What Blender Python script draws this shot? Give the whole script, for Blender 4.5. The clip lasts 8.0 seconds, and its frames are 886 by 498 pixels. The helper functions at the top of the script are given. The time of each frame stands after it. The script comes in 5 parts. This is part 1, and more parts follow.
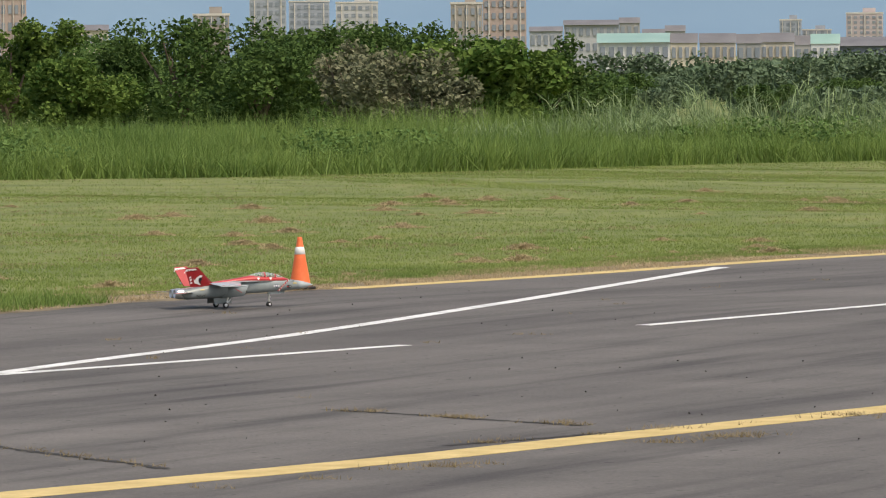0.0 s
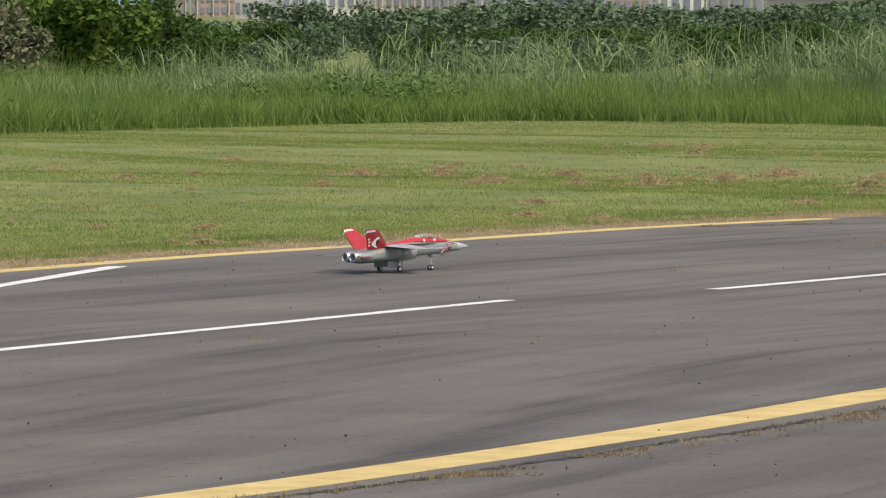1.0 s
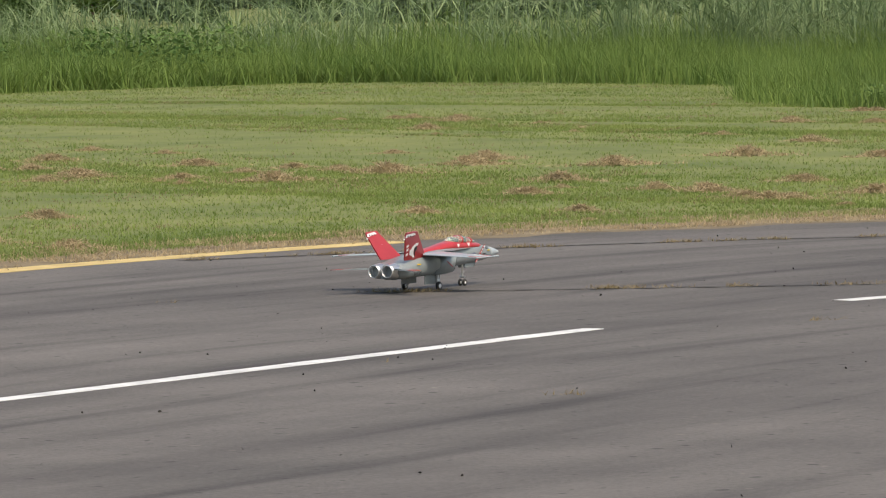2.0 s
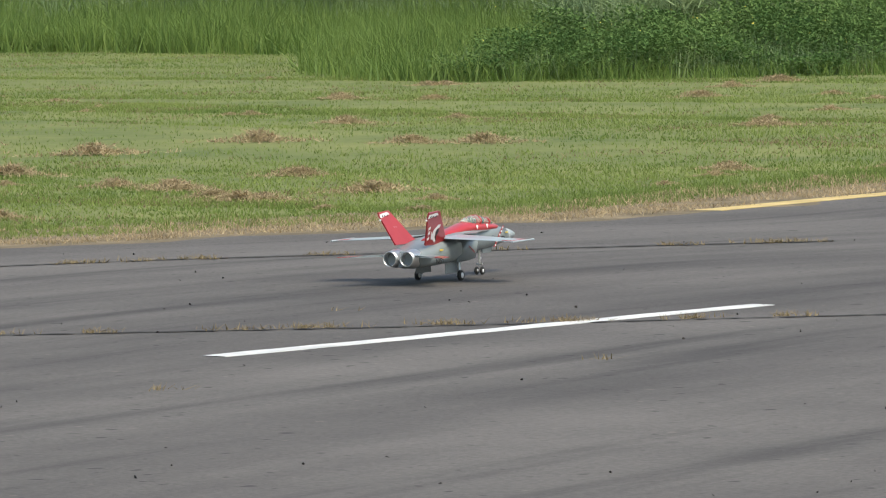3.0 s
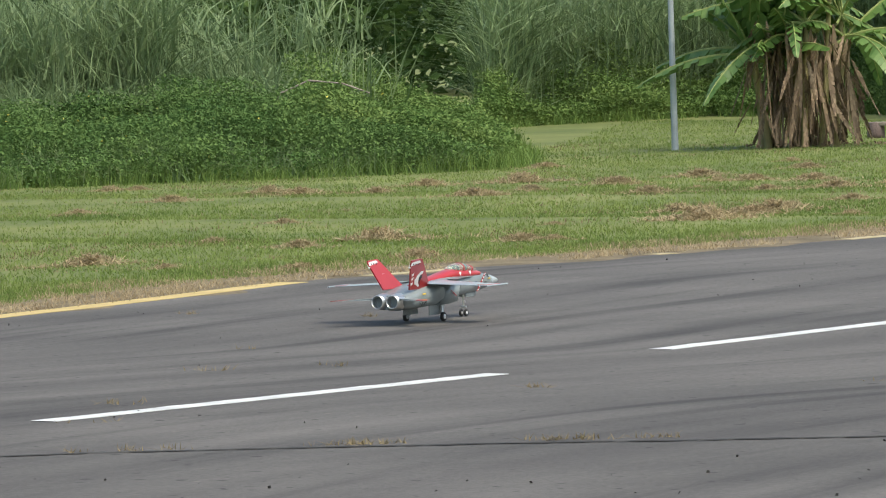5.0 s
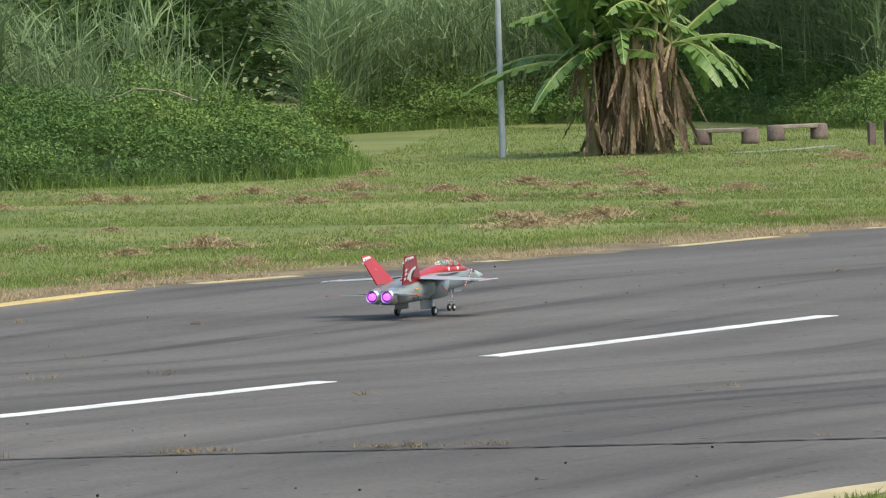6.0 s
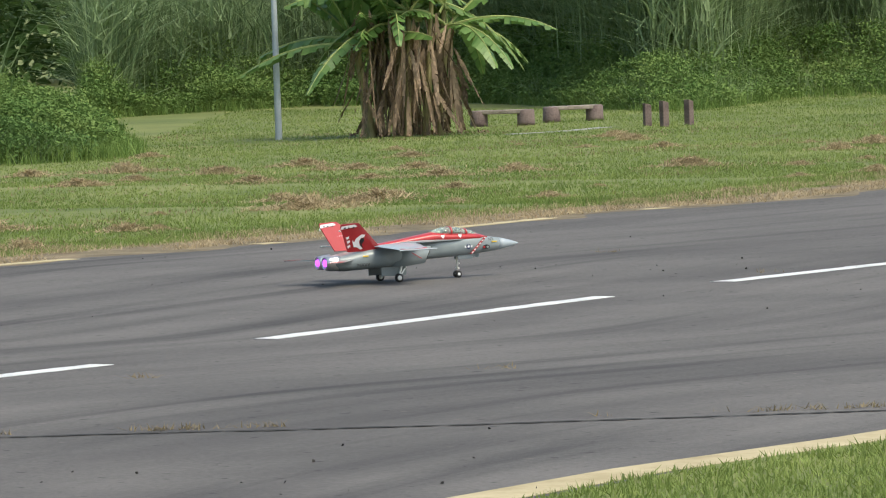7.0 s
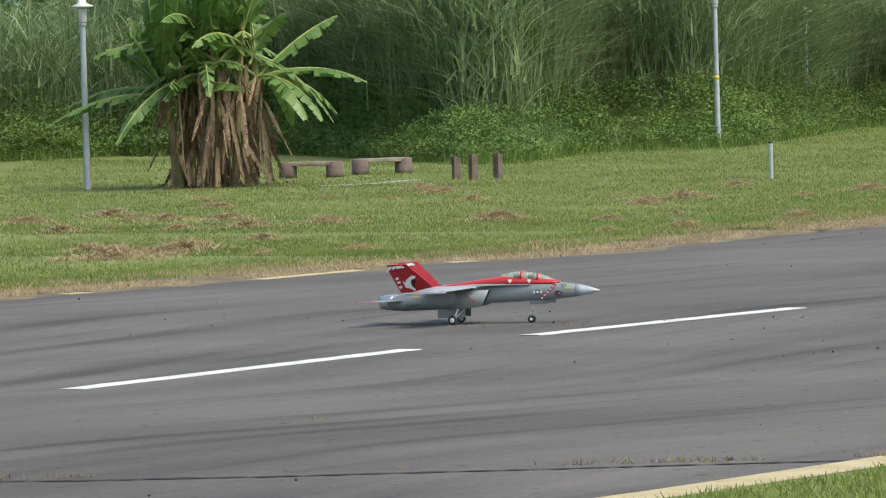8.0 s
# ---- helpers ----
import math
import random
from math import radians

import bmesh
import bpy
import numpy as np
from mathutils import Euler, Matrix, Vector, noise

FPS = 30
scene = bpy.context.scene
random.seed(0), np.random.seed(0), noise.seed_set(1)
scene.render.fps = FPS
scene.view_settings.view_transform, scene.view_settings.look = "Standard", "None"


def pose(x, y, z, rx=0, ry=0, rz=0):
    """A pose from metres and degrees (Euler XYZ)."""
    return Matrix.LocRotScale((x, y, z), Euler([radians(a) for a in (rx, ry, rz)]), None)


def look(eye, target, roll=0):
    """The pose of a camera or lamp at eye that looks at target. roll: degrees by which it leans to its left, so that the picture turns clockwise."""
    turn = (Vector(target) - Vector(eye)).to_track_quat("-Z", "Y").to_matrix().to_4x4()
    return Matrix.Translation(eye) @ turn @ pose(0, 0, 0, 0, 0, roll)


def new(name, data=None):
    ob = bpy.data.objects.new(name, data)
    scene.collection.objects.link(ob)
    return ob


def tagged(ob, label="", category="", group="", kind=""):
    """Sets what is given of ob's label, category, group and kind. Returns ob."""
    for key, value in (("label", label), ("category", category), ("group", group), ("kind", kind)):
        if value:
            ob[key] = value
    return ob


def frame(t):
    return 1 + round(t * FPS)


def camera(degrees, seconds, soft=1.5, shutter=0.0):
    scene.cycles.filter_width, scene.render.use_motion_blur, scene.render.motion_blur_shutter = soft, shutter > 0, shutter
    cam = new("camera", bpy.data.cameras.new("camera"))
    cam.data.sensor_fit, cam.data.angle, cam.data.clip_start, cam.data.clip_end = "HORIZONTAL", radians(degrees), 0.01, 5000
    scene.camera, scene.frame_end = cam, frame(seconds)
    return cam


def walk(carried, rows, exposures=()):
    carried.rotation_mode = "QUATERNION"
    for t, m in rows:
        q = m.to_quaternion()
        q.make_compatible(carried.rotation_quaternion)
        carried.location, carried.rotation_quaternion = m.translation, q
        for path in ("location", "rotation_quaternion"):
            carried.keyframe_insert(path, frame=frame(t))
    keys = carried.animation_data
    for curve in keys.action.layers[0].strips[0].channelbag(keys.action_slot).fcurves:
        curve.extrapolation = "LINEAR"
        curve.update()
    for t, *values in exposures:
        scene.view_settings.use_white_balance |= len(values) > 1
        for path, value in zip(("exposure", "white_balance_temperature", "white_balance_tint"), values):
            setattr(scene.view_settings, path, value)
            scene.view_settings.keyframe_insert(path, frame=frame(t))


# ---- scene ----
# ---- camera ----
cam = camera(8.153, 8.0, soft=1.1)
walk(cam, [
    (0, look((2.021, -60.878, 3.113), (-4.086, -41.843, 2.488), -0.52)),
    (0.25, look((2.161, -60.906, 3.108), (-3.636, -41.775, 2.479), -0.38)),
    (0.5, look((2.302, -60.933, 3.103), (-3.184, -41.711, 2.470), -0.23)),
    (0.6, look((2.154, -57.574, 3.108), (-3.290, -38.340, 2.442), -0.27)),
    (0.7, look((2.005, -54.214, 3.113), (-3.396, -34.970, 2.414), -0.30)),
    (0.8, look((1.856, -50.855, 3.119), (-3.503, -31.600, 2.386), -0.34)),
    (0.9, look((1.708, -47.495, 3.124), (-3.609, -28.230, 2.358), -0.38)),
    (1, look((1.559, -44.135, 3.129), (-3.715, -24.860, 2.329), -0.41)),
    (1.1, look((1.942, -41.777, 3.139), (-3.411, -22.524, 2.319), -0.56)),
    (1.2, look((2.325, -39.418, 3.150), (-3.108, -20.188, 2.308), -0.70)),
    (1.3, look((2.707, -37.059, 3.160), (-2.804, -17.853, 2.298), -0.84)),
    (1.4, look((3.090, -34.700, 3.170), (-2.500, -15.518, 2.287), -0.99)),
    (1.5, look((3.472, -32.342, 3.180), (-2.196, -13.183, 2.277), -1.13)),
    (1.6, look((2.960, -29.070, 3.118), (-2.690, -9.906, 2.200), -1.14)),
    (1.7, look((2.447, -25.798, 3.055), (-3.185, -6.630, 2.124), -1.14)),
    (1.8, look((1.934, -22.526, 2.993), (-3.679, -3.353, 2.047), -1.14)),
    (1.9, look((1.421, -19.254, 2.930), (-4.173, -0.076, 1.971), -1.15)),
    (2, look((0.908, -15.982, 2.867), (-4.668, 3.200, 1.895), -1.15)),
    (2.2, look((0.331, -12.131, 2.820), (-4.971, 7.129, 1.835), -1.13)),
    (2.5, look((0.241, -8.822, 2.760), (-4.820, 10.499, 1.728), -1.19)),
    (2.8, look((0.150, -5.514, 2.700), (-4.667, 13.867, 1.620), -1.25)),
    (3.1, look((0.060, -2.206, 2.640), (-4.515, 17.232, 1.513), -1.32)),
    (3.3, look((0.000, 0.000, 2.600), (-4.412, 19.473, 1.442), -1.36)),
    (3.4, look((0.000, 0.000, 2.600), (-4.126, 19.536, 1.442), -1.35)),
    (3.5, look((0.000, 0.000, 2.600), (-3.842, 19.594, 1.450), -1.51)),
    (3.6, look((0.000, 0.000, 2.600), (-3.581, 19.643, 1.444), -1.55)),
    (3.8, look((0.000, 0.000, 2.600), (-3.110, 19.727, 1.507), -1.55)),
    (4, look((0.000, 0.000, 2.600), (-2.834, 19.773, 1.598), -1.83)),
    (4.3, look((0.000, 0.000, 2.600), (-2.591, 19.810, 1.681), -1.55)),
    (4.5, look((0.000, 0.000, 2.600), (-2.323, 19.845, 1.721), -1.67)),
    (4.7, look((0.000, 0.000, 2.600), (-2.036, 19.878, 1.758), -1.86)),
    (5, look((0.000, 0.000, 2.600), (-1.890, 19.893, 1.771), -1.90)),
    (5.4, look((0.000, 0.000, 2.600), (-1.694, 19.912, 1.789), -1.97)),
    (5.8, look((0.000, 0.000, 2.600), (-1.499, 19.928, 1.808), -2.03)),
    (6, look((0.000, 0.000, 2.600), (-1.338, 19.938, 1.777), -1.96)),
    (6.5, look((0.000, 0.000, 2.600), (-0.921, 19.959, 1.719), -2.28)),
    (7, look((0.000, 0.000, 2.600), (-0.622, 19.970, 1.694), -2.08)),
    (7.5, look((0.000, 0.000, 2.600), (-0.325, 19.980, 1.756), -1.90)),
    (8, look((0.000, 0.000, 2.600), (0.000, 19.986, 1.842), -1.55)),
], exposures=((0, 0.2, 7000, 11), (2.2, 0.25, 7000, 11), (3.3, 0.36, 6450, 5), (8, 0.36, 6450, 5)))

# ---- light ----
SUN_ELEVATION, SUN_TURN = 56.0, 125.0   # degrees; the turn is the compass angle from +y, clockwise
world = bpy.data.worlds.new("sky")
scene.world = world
world.use_nodes = True
sky = world.node_tree.nodes.new("ShaderNodeTexSky")
sky.sky_type = "NISHITA"
sky.sun_disc = False
sky.sun_elevation = radians(SUN_ELEVATION)
sky.sun_rotation = radians(SUN_TURN)
sky.dust_density = 3.0
sky.air_density = 1.2
backing = world.node_tree.nodes["Background"]
world.node_tree.links.new(sky.outputs[0], backing.inputs[0])
backing.inputs[1].default_value = 0.15
sun_data = bpy.data.lights.new("sun", "SUN")
sun_data.energy = 2.35
sun_data.angle = radians(30)
sun_data.color = (1.0, 0.90, 0.74)
sun = new("sun", sun_data)
_a = radians(SUN_TURN)
_d = Vector((math.sin(_a) * math.cos(radians(SUN_ELEVATION)), math.cos(_a) * math.cos(radians(SUN_ELEVATION)), math.sin(radians(SUN_ELEVATION))))
sun.matrix_world = look(_d * 50, (0, 0, 0))


# ---- materials ----
def material(name, dark, light, scale=6.0, rough=0.8, bump=0.0, fine=60.0, metal=0.0, island=0.0, rnd=0.0, coat=0.0, spec=0.5, translucent=0.0):
    """Noise at two scales between two colours; island and rnd vary it from piece to piece."""
    m = bpy.data.materials.new(name)
    m.use_nodes = True
    nt = m.node_tree
    b = nt.nodes["Principled BSDF"]
    co = nt.nodes.new("ShaderNodeTexCoord")
    n1 = nt.nodes.new("ShaderNodeTexNoise")
    n1.inputs["Scale"].default_value = scale
    n1.inputs["Detail"].default_value = 5
    n2 = nt.nodes.new("ShaderNodeTexNoise")
    n2.inputs["Scale"].default_value = fine
    n2.inputs["Detail"].default_value = 3
    for n in (n1, n2):
        nt.links.new(co.outputs["Object"], n.inputs["Vector"])
    add = nt.nodes.new("ShaderNodeMath")
    add.operation = "MULTIPLY_ADD"
    add.inputs[1].default_value = 0.45
    nt.links.new(n2.outputs["Fac"], add.inputs[0])
    nt.links.new(n1.outputs["Fac"], add.inputs[2])
    last = add.outputs[0]
    if island or rnd:
        src = nt.nodes.new("ShaderNodeNewGeometry") if island else nt.nodes.new("ShaderNodeObjectInfo")
        out = src.outputs["Random Per Island"] if island else src.outputs["Random"]
        more = nt.nodes.new("ShaderNodeMath")
        more.operation = "MULTIPLY_ADD"
        more.inputs[1].default_value = island or rnd
        nt.links.new(out, more.inputs[0])
        nt.links.new(last, more.inputs[2])
        last = more.outputs[0]
    ramp = nt.nodes.new("ShaderNodeValToRGB")
    span = 0.22 + (island or rnd) * 0.5
    mid = 0.725 + (island or rnd) * 0.5
    ramp.color_ramp.elements[0].position, ramp.color_ramp.elements[1].position = 0.0, 1.0
    fit = nt.nodes.new("ShaderNodeMapRange")
    fit.inputs[1].default_value, fit.inputs[2].default_value = mid - span, mid + span
    nt.links.new(last, fit.inputs[0])
    nt.links.new(fit.outputs[0], ramp.inputs[0])
    ramp.color_ramp.elements[0].color = (*dark, 1)
    ramp.color_ramp.elements[1].color = (*light, 1)
    nt.links.new(ramp.outputs[0], b.inputs["Base Color"])
    b.inputs["Roughness"].default_value = rough
    b.inputs["Metallic"].default_value = metal
    b.inputs["Specular IOR Level"].default_value = spec
    b.inputs["Coat Weight"].default_value = coat
    if bump:
        bn = nt.nodes.new("ShaderNodeBump")
        bn.inputs["Strength"].default_value = bump
        bn.inputs["Distance"].default_value = 0.01
        nt.links.new(n2.outputs["Fac"], bn.inputs["Height"])
        nt.links.new(bn.outputs[0], b.inputs["Normal"])
    if translucent:
        tr = nt.nodes.new("ShaderNodeBsdfTranslucent")
        nt.links.new(ramp.outputs[0], tr.inputs[0])
        mx = nt.nodes.new("ShaderNodeMixShader")
        mx.inputs[0].default_value = translucent
        nt.links.new(b.outputs[0], mx.inputs[1])
        nt.links.new(tr.outputs[0], mx.inputs[2])
        nt.links.new(mx.outputs[0], nt.nodes["Material Output"].inputs[0])
    return m


def asphalt_material():
    """Old grey asphalt: streaks along the way (by the map), blotches, fine stones."""
    m = bpy.data.materials.new("asphalt")
    m.use_nodes = True
    nt = m.node_tree
    b = nt.nodes["Principled BSDF"]
    co = nt.nodes.new("ShaderNodeTexCoord")

    def noise_of(sx, sy, detail, source="UV", rough=0.55):
        mp = nt.nodes.new("ShaderNodeMapping")
        mp.inputs["Scale"].default_value = (sx, sy, 1 if source == "UV" else sx)
        n = nt.nodes.new("ShaderNodeTexNoise")
        n.inputs["Scale"].default_value = 1.0
        n.inputs["Detail"].default_value = detail
        n.inputs["Roughness"].default_value = rough
        nt.links.new(co.outputs[source], mp.inputs["Vector"])
        nt.links.new(mp.outputs[0], n.inputs["Vector"])
        return n.outputs["Fac"]

    def ramp_of(fac, stops):
        r = nt.nodes.new("ShaderNodeValToRGB")
        e = r.color_ramp.elements
        e[0].position, e[0].color = stops[0][0], (*stops[0][1], 1)
        e[1].position, e[1].color = stops[-1][0], (*stops[-1][1], 1)
        for p, c in stops[1:-1]:
            x = e.new(p)
            x.color = (*c, 1)
        nt.links.new(fac, r.inputs[0])
        return r.outputs[0]

    def multiply(a, c, f=1.0):
        mx = nt.nodes.new("ShaderNodeMix")
        mx.data_type, mx.blend_type = "RGBA", "MULTIPLY"
        mx.inputs[0].default_value = f
        nt.links.new(a, mx.inputs[6])
        nt.links.new(c, mx.inputs[7])
        return mx.outputs[2]

    base = ramp_of(noise_of(0.25, 0.5, 6, "Object"), [(0.3, (0.092, 0.085, 0.079)), (0.7, (0.137, 0.127, 0.117))])
    streak = ramp_of(noise_of(0.12, 1.6, 5), [(0.3, (0.5, 0.49, 0.5)), (0.45, (0.95, 0.95, 0.95)), (0.66, (1.12, 1.12, 1.12))])
    wide = ramp_of(noise_of(0.06, 0.55, 3), [(0.33, (0.72, 0.71, 0.72)), (0.55, (1.04, 1.04, 1.04)), (0.75, (1.1, 1.1, 1.1))])
    stones = ramp_of(noise_of(38, 38, 2, "Object"), [(0.3, (0.8, 0.8, 0.8)), (0.7, (1.18, 1.18, 1.18))])
    specks = ramp_of(noise_of(9, 9, 1, "Object", 0.3), [(0.235, (0.35, 0.35, 0.35)), (0.28, (1, 1, 1)), (0.76, (1, 1, 1)), (0.80, (1.5, 1.45, 1.35))])
    col = multiply(multiply(multiply(multiply(base, streak), wide), stones), specks)
    nt.links.new(col, b.inputs["Base Color"])
    b.inputs["Roughness"].default_value = 0.88
    bn = nt.nodes.new("ShaderNodeBump")
    bn.inputs["Strength"].default_value = 0.5
    bn.inputs["Distance"].default_value = 0.006
    nt.links.new(noise_of(70, 70, 3, "Object"), bn.inputs["Height"])
    nt.links.new(bn.outputs[0], b.inputs["Normal"])
    return m


def glow_material(name, colour, strength):
    m = bpy.data.materials.new(name)
    m.use_nodes = True
    b = m.node_tree.nodes["Principled BSDF"]
    b.inputs["Base Color"].default_value = (*colour, 1)
    b.inputs["Emission Color"].default_value = (*colour, 1)
    b.inputs["Emission Strength"].default_value = strength
    return m


def glass_material():
    m = bpy.data.materials.new("canopy_glass")
    m.use_nodes = True
    b = m.node_tree.nodes["Principled BSDF"]
    b.inputs["Base Color"].default_value = (0.75, 0.9, 0.82, 1)
    b.inputs["Roughness"].default_value = 0.05
    b.inputs["Transmission Weight"].default_value = 0.75
    b.inputs["IOR"].default_value = 1.1
    return m


ASPHALT = asphalt_material()
SOIL = material("lawn_soil", (0.095, 0.13, 0.028), (0.20, 0.215, 0.062), 0.4, 0.95, 0.8, 5.0)
LAWN = material("lawn_blades", (0.115, 0.185, 0.035), (0.275, 0.335, 0.09), 0.25, 0.75, 0, 2.0, island=0.18, translucent=0.3)
MEADOW = material("meadow_blades", (0.075, 0.15, 0.025), (0.22, 0.31, 0.07), 0.3, 0.7, 0, 1.5, island=0.4, translucent=0.25)
REED = material("reed_blades", (0.07, 0.135, 0.047), (0.33, 0.42, 0.20), 0.4, 0.6, 0, 1.5, island=0.5, translucent=0.25)
DRY_WEED = material("dry_weeds", (0.17, 0.13, 0.07), (0.36, 0.29, 0.16), 2.0, 0.9, 0, 8.0, island=0.5, translucent=0.2)
HAY_DRY = material("dry_hay", (0.29, 0.215, 0.125), (0.55, 0.45, 0.275), 2.0, 0.9, 0, 8.0, island=0.5, translucent=0.2)
DIRT = material("verge_dirt", (0.10, 0.08, 0.045), (0.27, 0.21, 0.125), 2.0, 0.95, 0.8, 22.0)
WEED = material("weed_leaves", (0.05, 0.115, 0.032), (0.175, 0.265, 0.08), 0.8, 0.85, 0, 3.0, spec=0.15, island=0.3, translucent=0.2)
HEDGE = material("hedge_leaves", (0.07, 0.145, 0.035), (0.22, 0.30, 0.09), 0.8, 0.85, 0, 3.0, spec=0.15, island=0.3, translucent=0.2)
LEAF_DARK = material("dark_foliage", (0.024, 0.06, 0.016), (0.10, 0.16, 0.042), 0.5, 0.85, 0, 3.0, spec=0.15, island=0.5, translucent=0.2)
LEAF_MID = material("green_foliage", (0.032, 0.085, 0.015), (0.165, 0.235, 0.055), 0.5, 0.85, 0, 3.0, spec=0.15, island=0.5, translucent=0.2)
LEAF_GREY = material("grey_foliage", (0.06, 0.08, 0.04), (0.24, 0.24, 0.15), 0.7, 0.85, 0, 3.0, spec=0.15, island=0.5, translucent=0.15)
# Distant plants: greens paled and blued, haze put into the colour.
LEAF_FAR = material("hazed_far_foliage", (0.055, 0.095, 0.06), (0.14, 0.19, 0.11), 0.08, 0.9, 0, 0.6, island=0.3, spec=0.1)
BARK = material("bark", (0.06, 0.045, 0.03), (0.16, 0.12, 0.085), 6, 0.9, 0.6, 30)
FLOWER = material("yellow_petals", (0.5, 0.42, 0.05), (0.7, 0.6, 0.12), 3, 0.7)
WHITE_LINE = material("white_line_paint", (0.50, 0.51, 0.51), (0.80, 0.81, 0.80), 3.0, 0.7, 0.3, 40)
YELLOW_LINE = material("yellow_line_paint", (0.47, 0.35, 0.13), (0.64, 0.50, 0.22), 2.5, 0.75, 0.3, 25)
PALE_LINE = material("faded_yellow_paint", (0.38, 0.31, 0.17), (0.54, 0.46, 0.28), 2.5, 0.8, 0.3, 25)
TAR = material("crack_tar", (0.02, 0.019, 0.018), (0.05, 0.046, 0.042), 3, 0.95)
GALV = material("galvanised_steel", (0.38, 0.42, 0.46), (0.52, 0.56, 0.60), 4, 0.45, 0, 40, metal=0.3)
LAMP_WHITE = material("lamp_enamel", (0.62, 0.63, 0.64), (0.76, 0.77, 0.78), 4, 0.4)
LAMP_GLASS = material("lamp_lens", (0.42, 0.44, 0.44), (0.6, 0.62, 0.62), 8, 0.25)
TIMBER = material("weathered_timber", (0.19, 0.16, 0.13), (0.37, 0.32, 0.27), 5, 0.9, 0.6, 40)
STUMP = material("stump_wood", (0.10, 0.07, 0.065), (0.21, 0.16, 0.145), 5, 0.9, 0.6, 40)
CONCRETE = material("path_concrete", (0.26, 0.26, 0.25), (0.4, 0.4, 0.385), 2, 0.9, 0.3, 30)
CONE_ORANGE = material("cone_orange", (0.72, 0.13, 0.035), (0.85, 0.20, 0.06), 4, 0.5)
CONE_WHITE = material("cone_band", (0.68, 0.68, 0.68), (0.8, 0.8, 0.8), 4, 0.4)
RUBBER = material("black_rubber", (0.012, 0.012, 0.012), (0.03, 0.03, 0.03), 8, 0.7)
JET_GREY = material("jet_grey_paint", (0.20, 0.235, 0.245), (0.26, 0.295, 0.30), 3, 0.38, 0, 14, coat=0.25)
JET_PALE = material("jet_pale_paint", (0.34, 0.39, 0.42), (0.40, 0.45, 0.48), 3, 0.32, 0, 14, coat=0.3)
JET_RED = material("jet_red_paint", (0.42, 0.02, 0.026), (0.50, 0.034, 0.038), 3, 0.33, 0, 14, coat=0.35)
# Dark red of tips and bands, also the near fin's painted shade.
JET_DARK_RED = material("jet_dark_red_and_shade", (0.30, 0.012, 0.016), (0.38, 0.022, 0.026), 3, 0.33, 0, 14, coat=0.35)
JET_WHITE = material("jet_white_marking", (0.74, 0.74, 0.74), (0.8, 0.8, 0.8), 4, 0.4)
JET_BLACK = material("jet_black_mark_and_shade", (0.012, 0.012, 0.014), (0.025, 0.025, 0.028), 4, 0.5)
JET_YELLOW = material("jet_yellow_strip", (0.75, 0.52, 0.02), (0.85, 0.62, 0.04), 4, 0.4)
JET_BLUE = material("jet_blue_marking", (0.02, 0.035, 0.10), (0.03, 0.05, 0.14), 4, 0.5)
SILVER = material("polished_metal", (0.58, 0.58, 0.57), (0.74, 0.74, 0.73), 8, 0.28, 0, 50, metal=0.85)
NOZZLE_DARK = material("burnt_nozzle", (0.03, 0.03, 0.032), (0.08, 0.08, 0.085), 8, 0.6, metal=0.4)
PURPLE = glow_material("purple_glow", (0.62, 0.10, 1.0), 1.6)
GLASS = glass_material()
BANANA = material("banana_leaf", (0.06, 0.15, 0.03), (0.20, 0.31, 0.085), 1.5, 0.42, 0, 12, island=0.25, translucent=0.25)
BANANA_RIB = material("banana_rib", (0.22, 0.28, 0.08), (0.36, 0.40, 0.14), 3, 0.5)
BANANA_STEM = material("banana_stem", (0.18, 0.17, 0.06), (0.38, 0.32, 0.15), 3, 0.7, 0.3, 20)
BANANA_DRY = material("dry_banana_leaf", (0.09, 0.058, 0.038), (0.36, 0.26, 0.165), 2, 0.9, 0.3, 14, island=0.5)
# Town walls are muted: the haze of distance is put into these colours.
WALLS = {
    "brick": material("brick_wall", (0.31, 0.25, 0.23), (0.38, 0.31, 0.28), 0.2, 0.9),
    "cream": material("cream_wall", (0.46, 0.42, 0.34), (0.58, 0.53, 0.44), 0.2, 0.9),
    "tan": material("tan_wall", (0.25, 0.23, 0.205), (0.32, 0.295, 0.27), 0.2, 0.9),
    "grey": material("grey_wall", (0.24, 0.27, 0.31), (0.31, 0.34, 0.385), 0.2, 0.9),
    "pale": material("pale_wall", (0.33, 0.345, 0.36), (0.42, 0.435, 0.45), 0.2, 0.9),
    "stone": material("stone_wall", (0.27, 0.27, 0.26), (0.36, 0.36, 0.35), 0.2, 0.9),
    "white": material("white_wall", (0.55, 0.56, 0.56), (0.68, 0.69, 0.69), 0.2, 0.9),
    "pink": material("pink_wall", (0.38, 0.33, 0.34), (0.46, 0.4, 0.4), 0.2, 0.9),
    "dark": material("dark_wall", (0.11, 0.13, 0.17), (0.17, 0.19, 0.24), 0.2, 0.7),
}
# Panes kept light and bluish, with the same haze in their colour.
PANE = material("window_pane", (0.15, 0.18, 0.22), (0.24, 0.27, 0.31), 0.5, 0.25, rnd=0.5)
TRIM = material("facade_trim", (0.42, 0.40, 0.37), (0.52, 0.5, 0.47), 0.5, 0.8)
GREEN_ROOF = material("green_metal_roof", (0.20, 0.33, 0.30), (0.28, 0.42, 0.38), 0.3, 0.6)
DARK_ROOF = material("grey_roof", (0.12, 0.12, 0.13), (0.2, 0.2, 0.21), 0.3, 0.8)
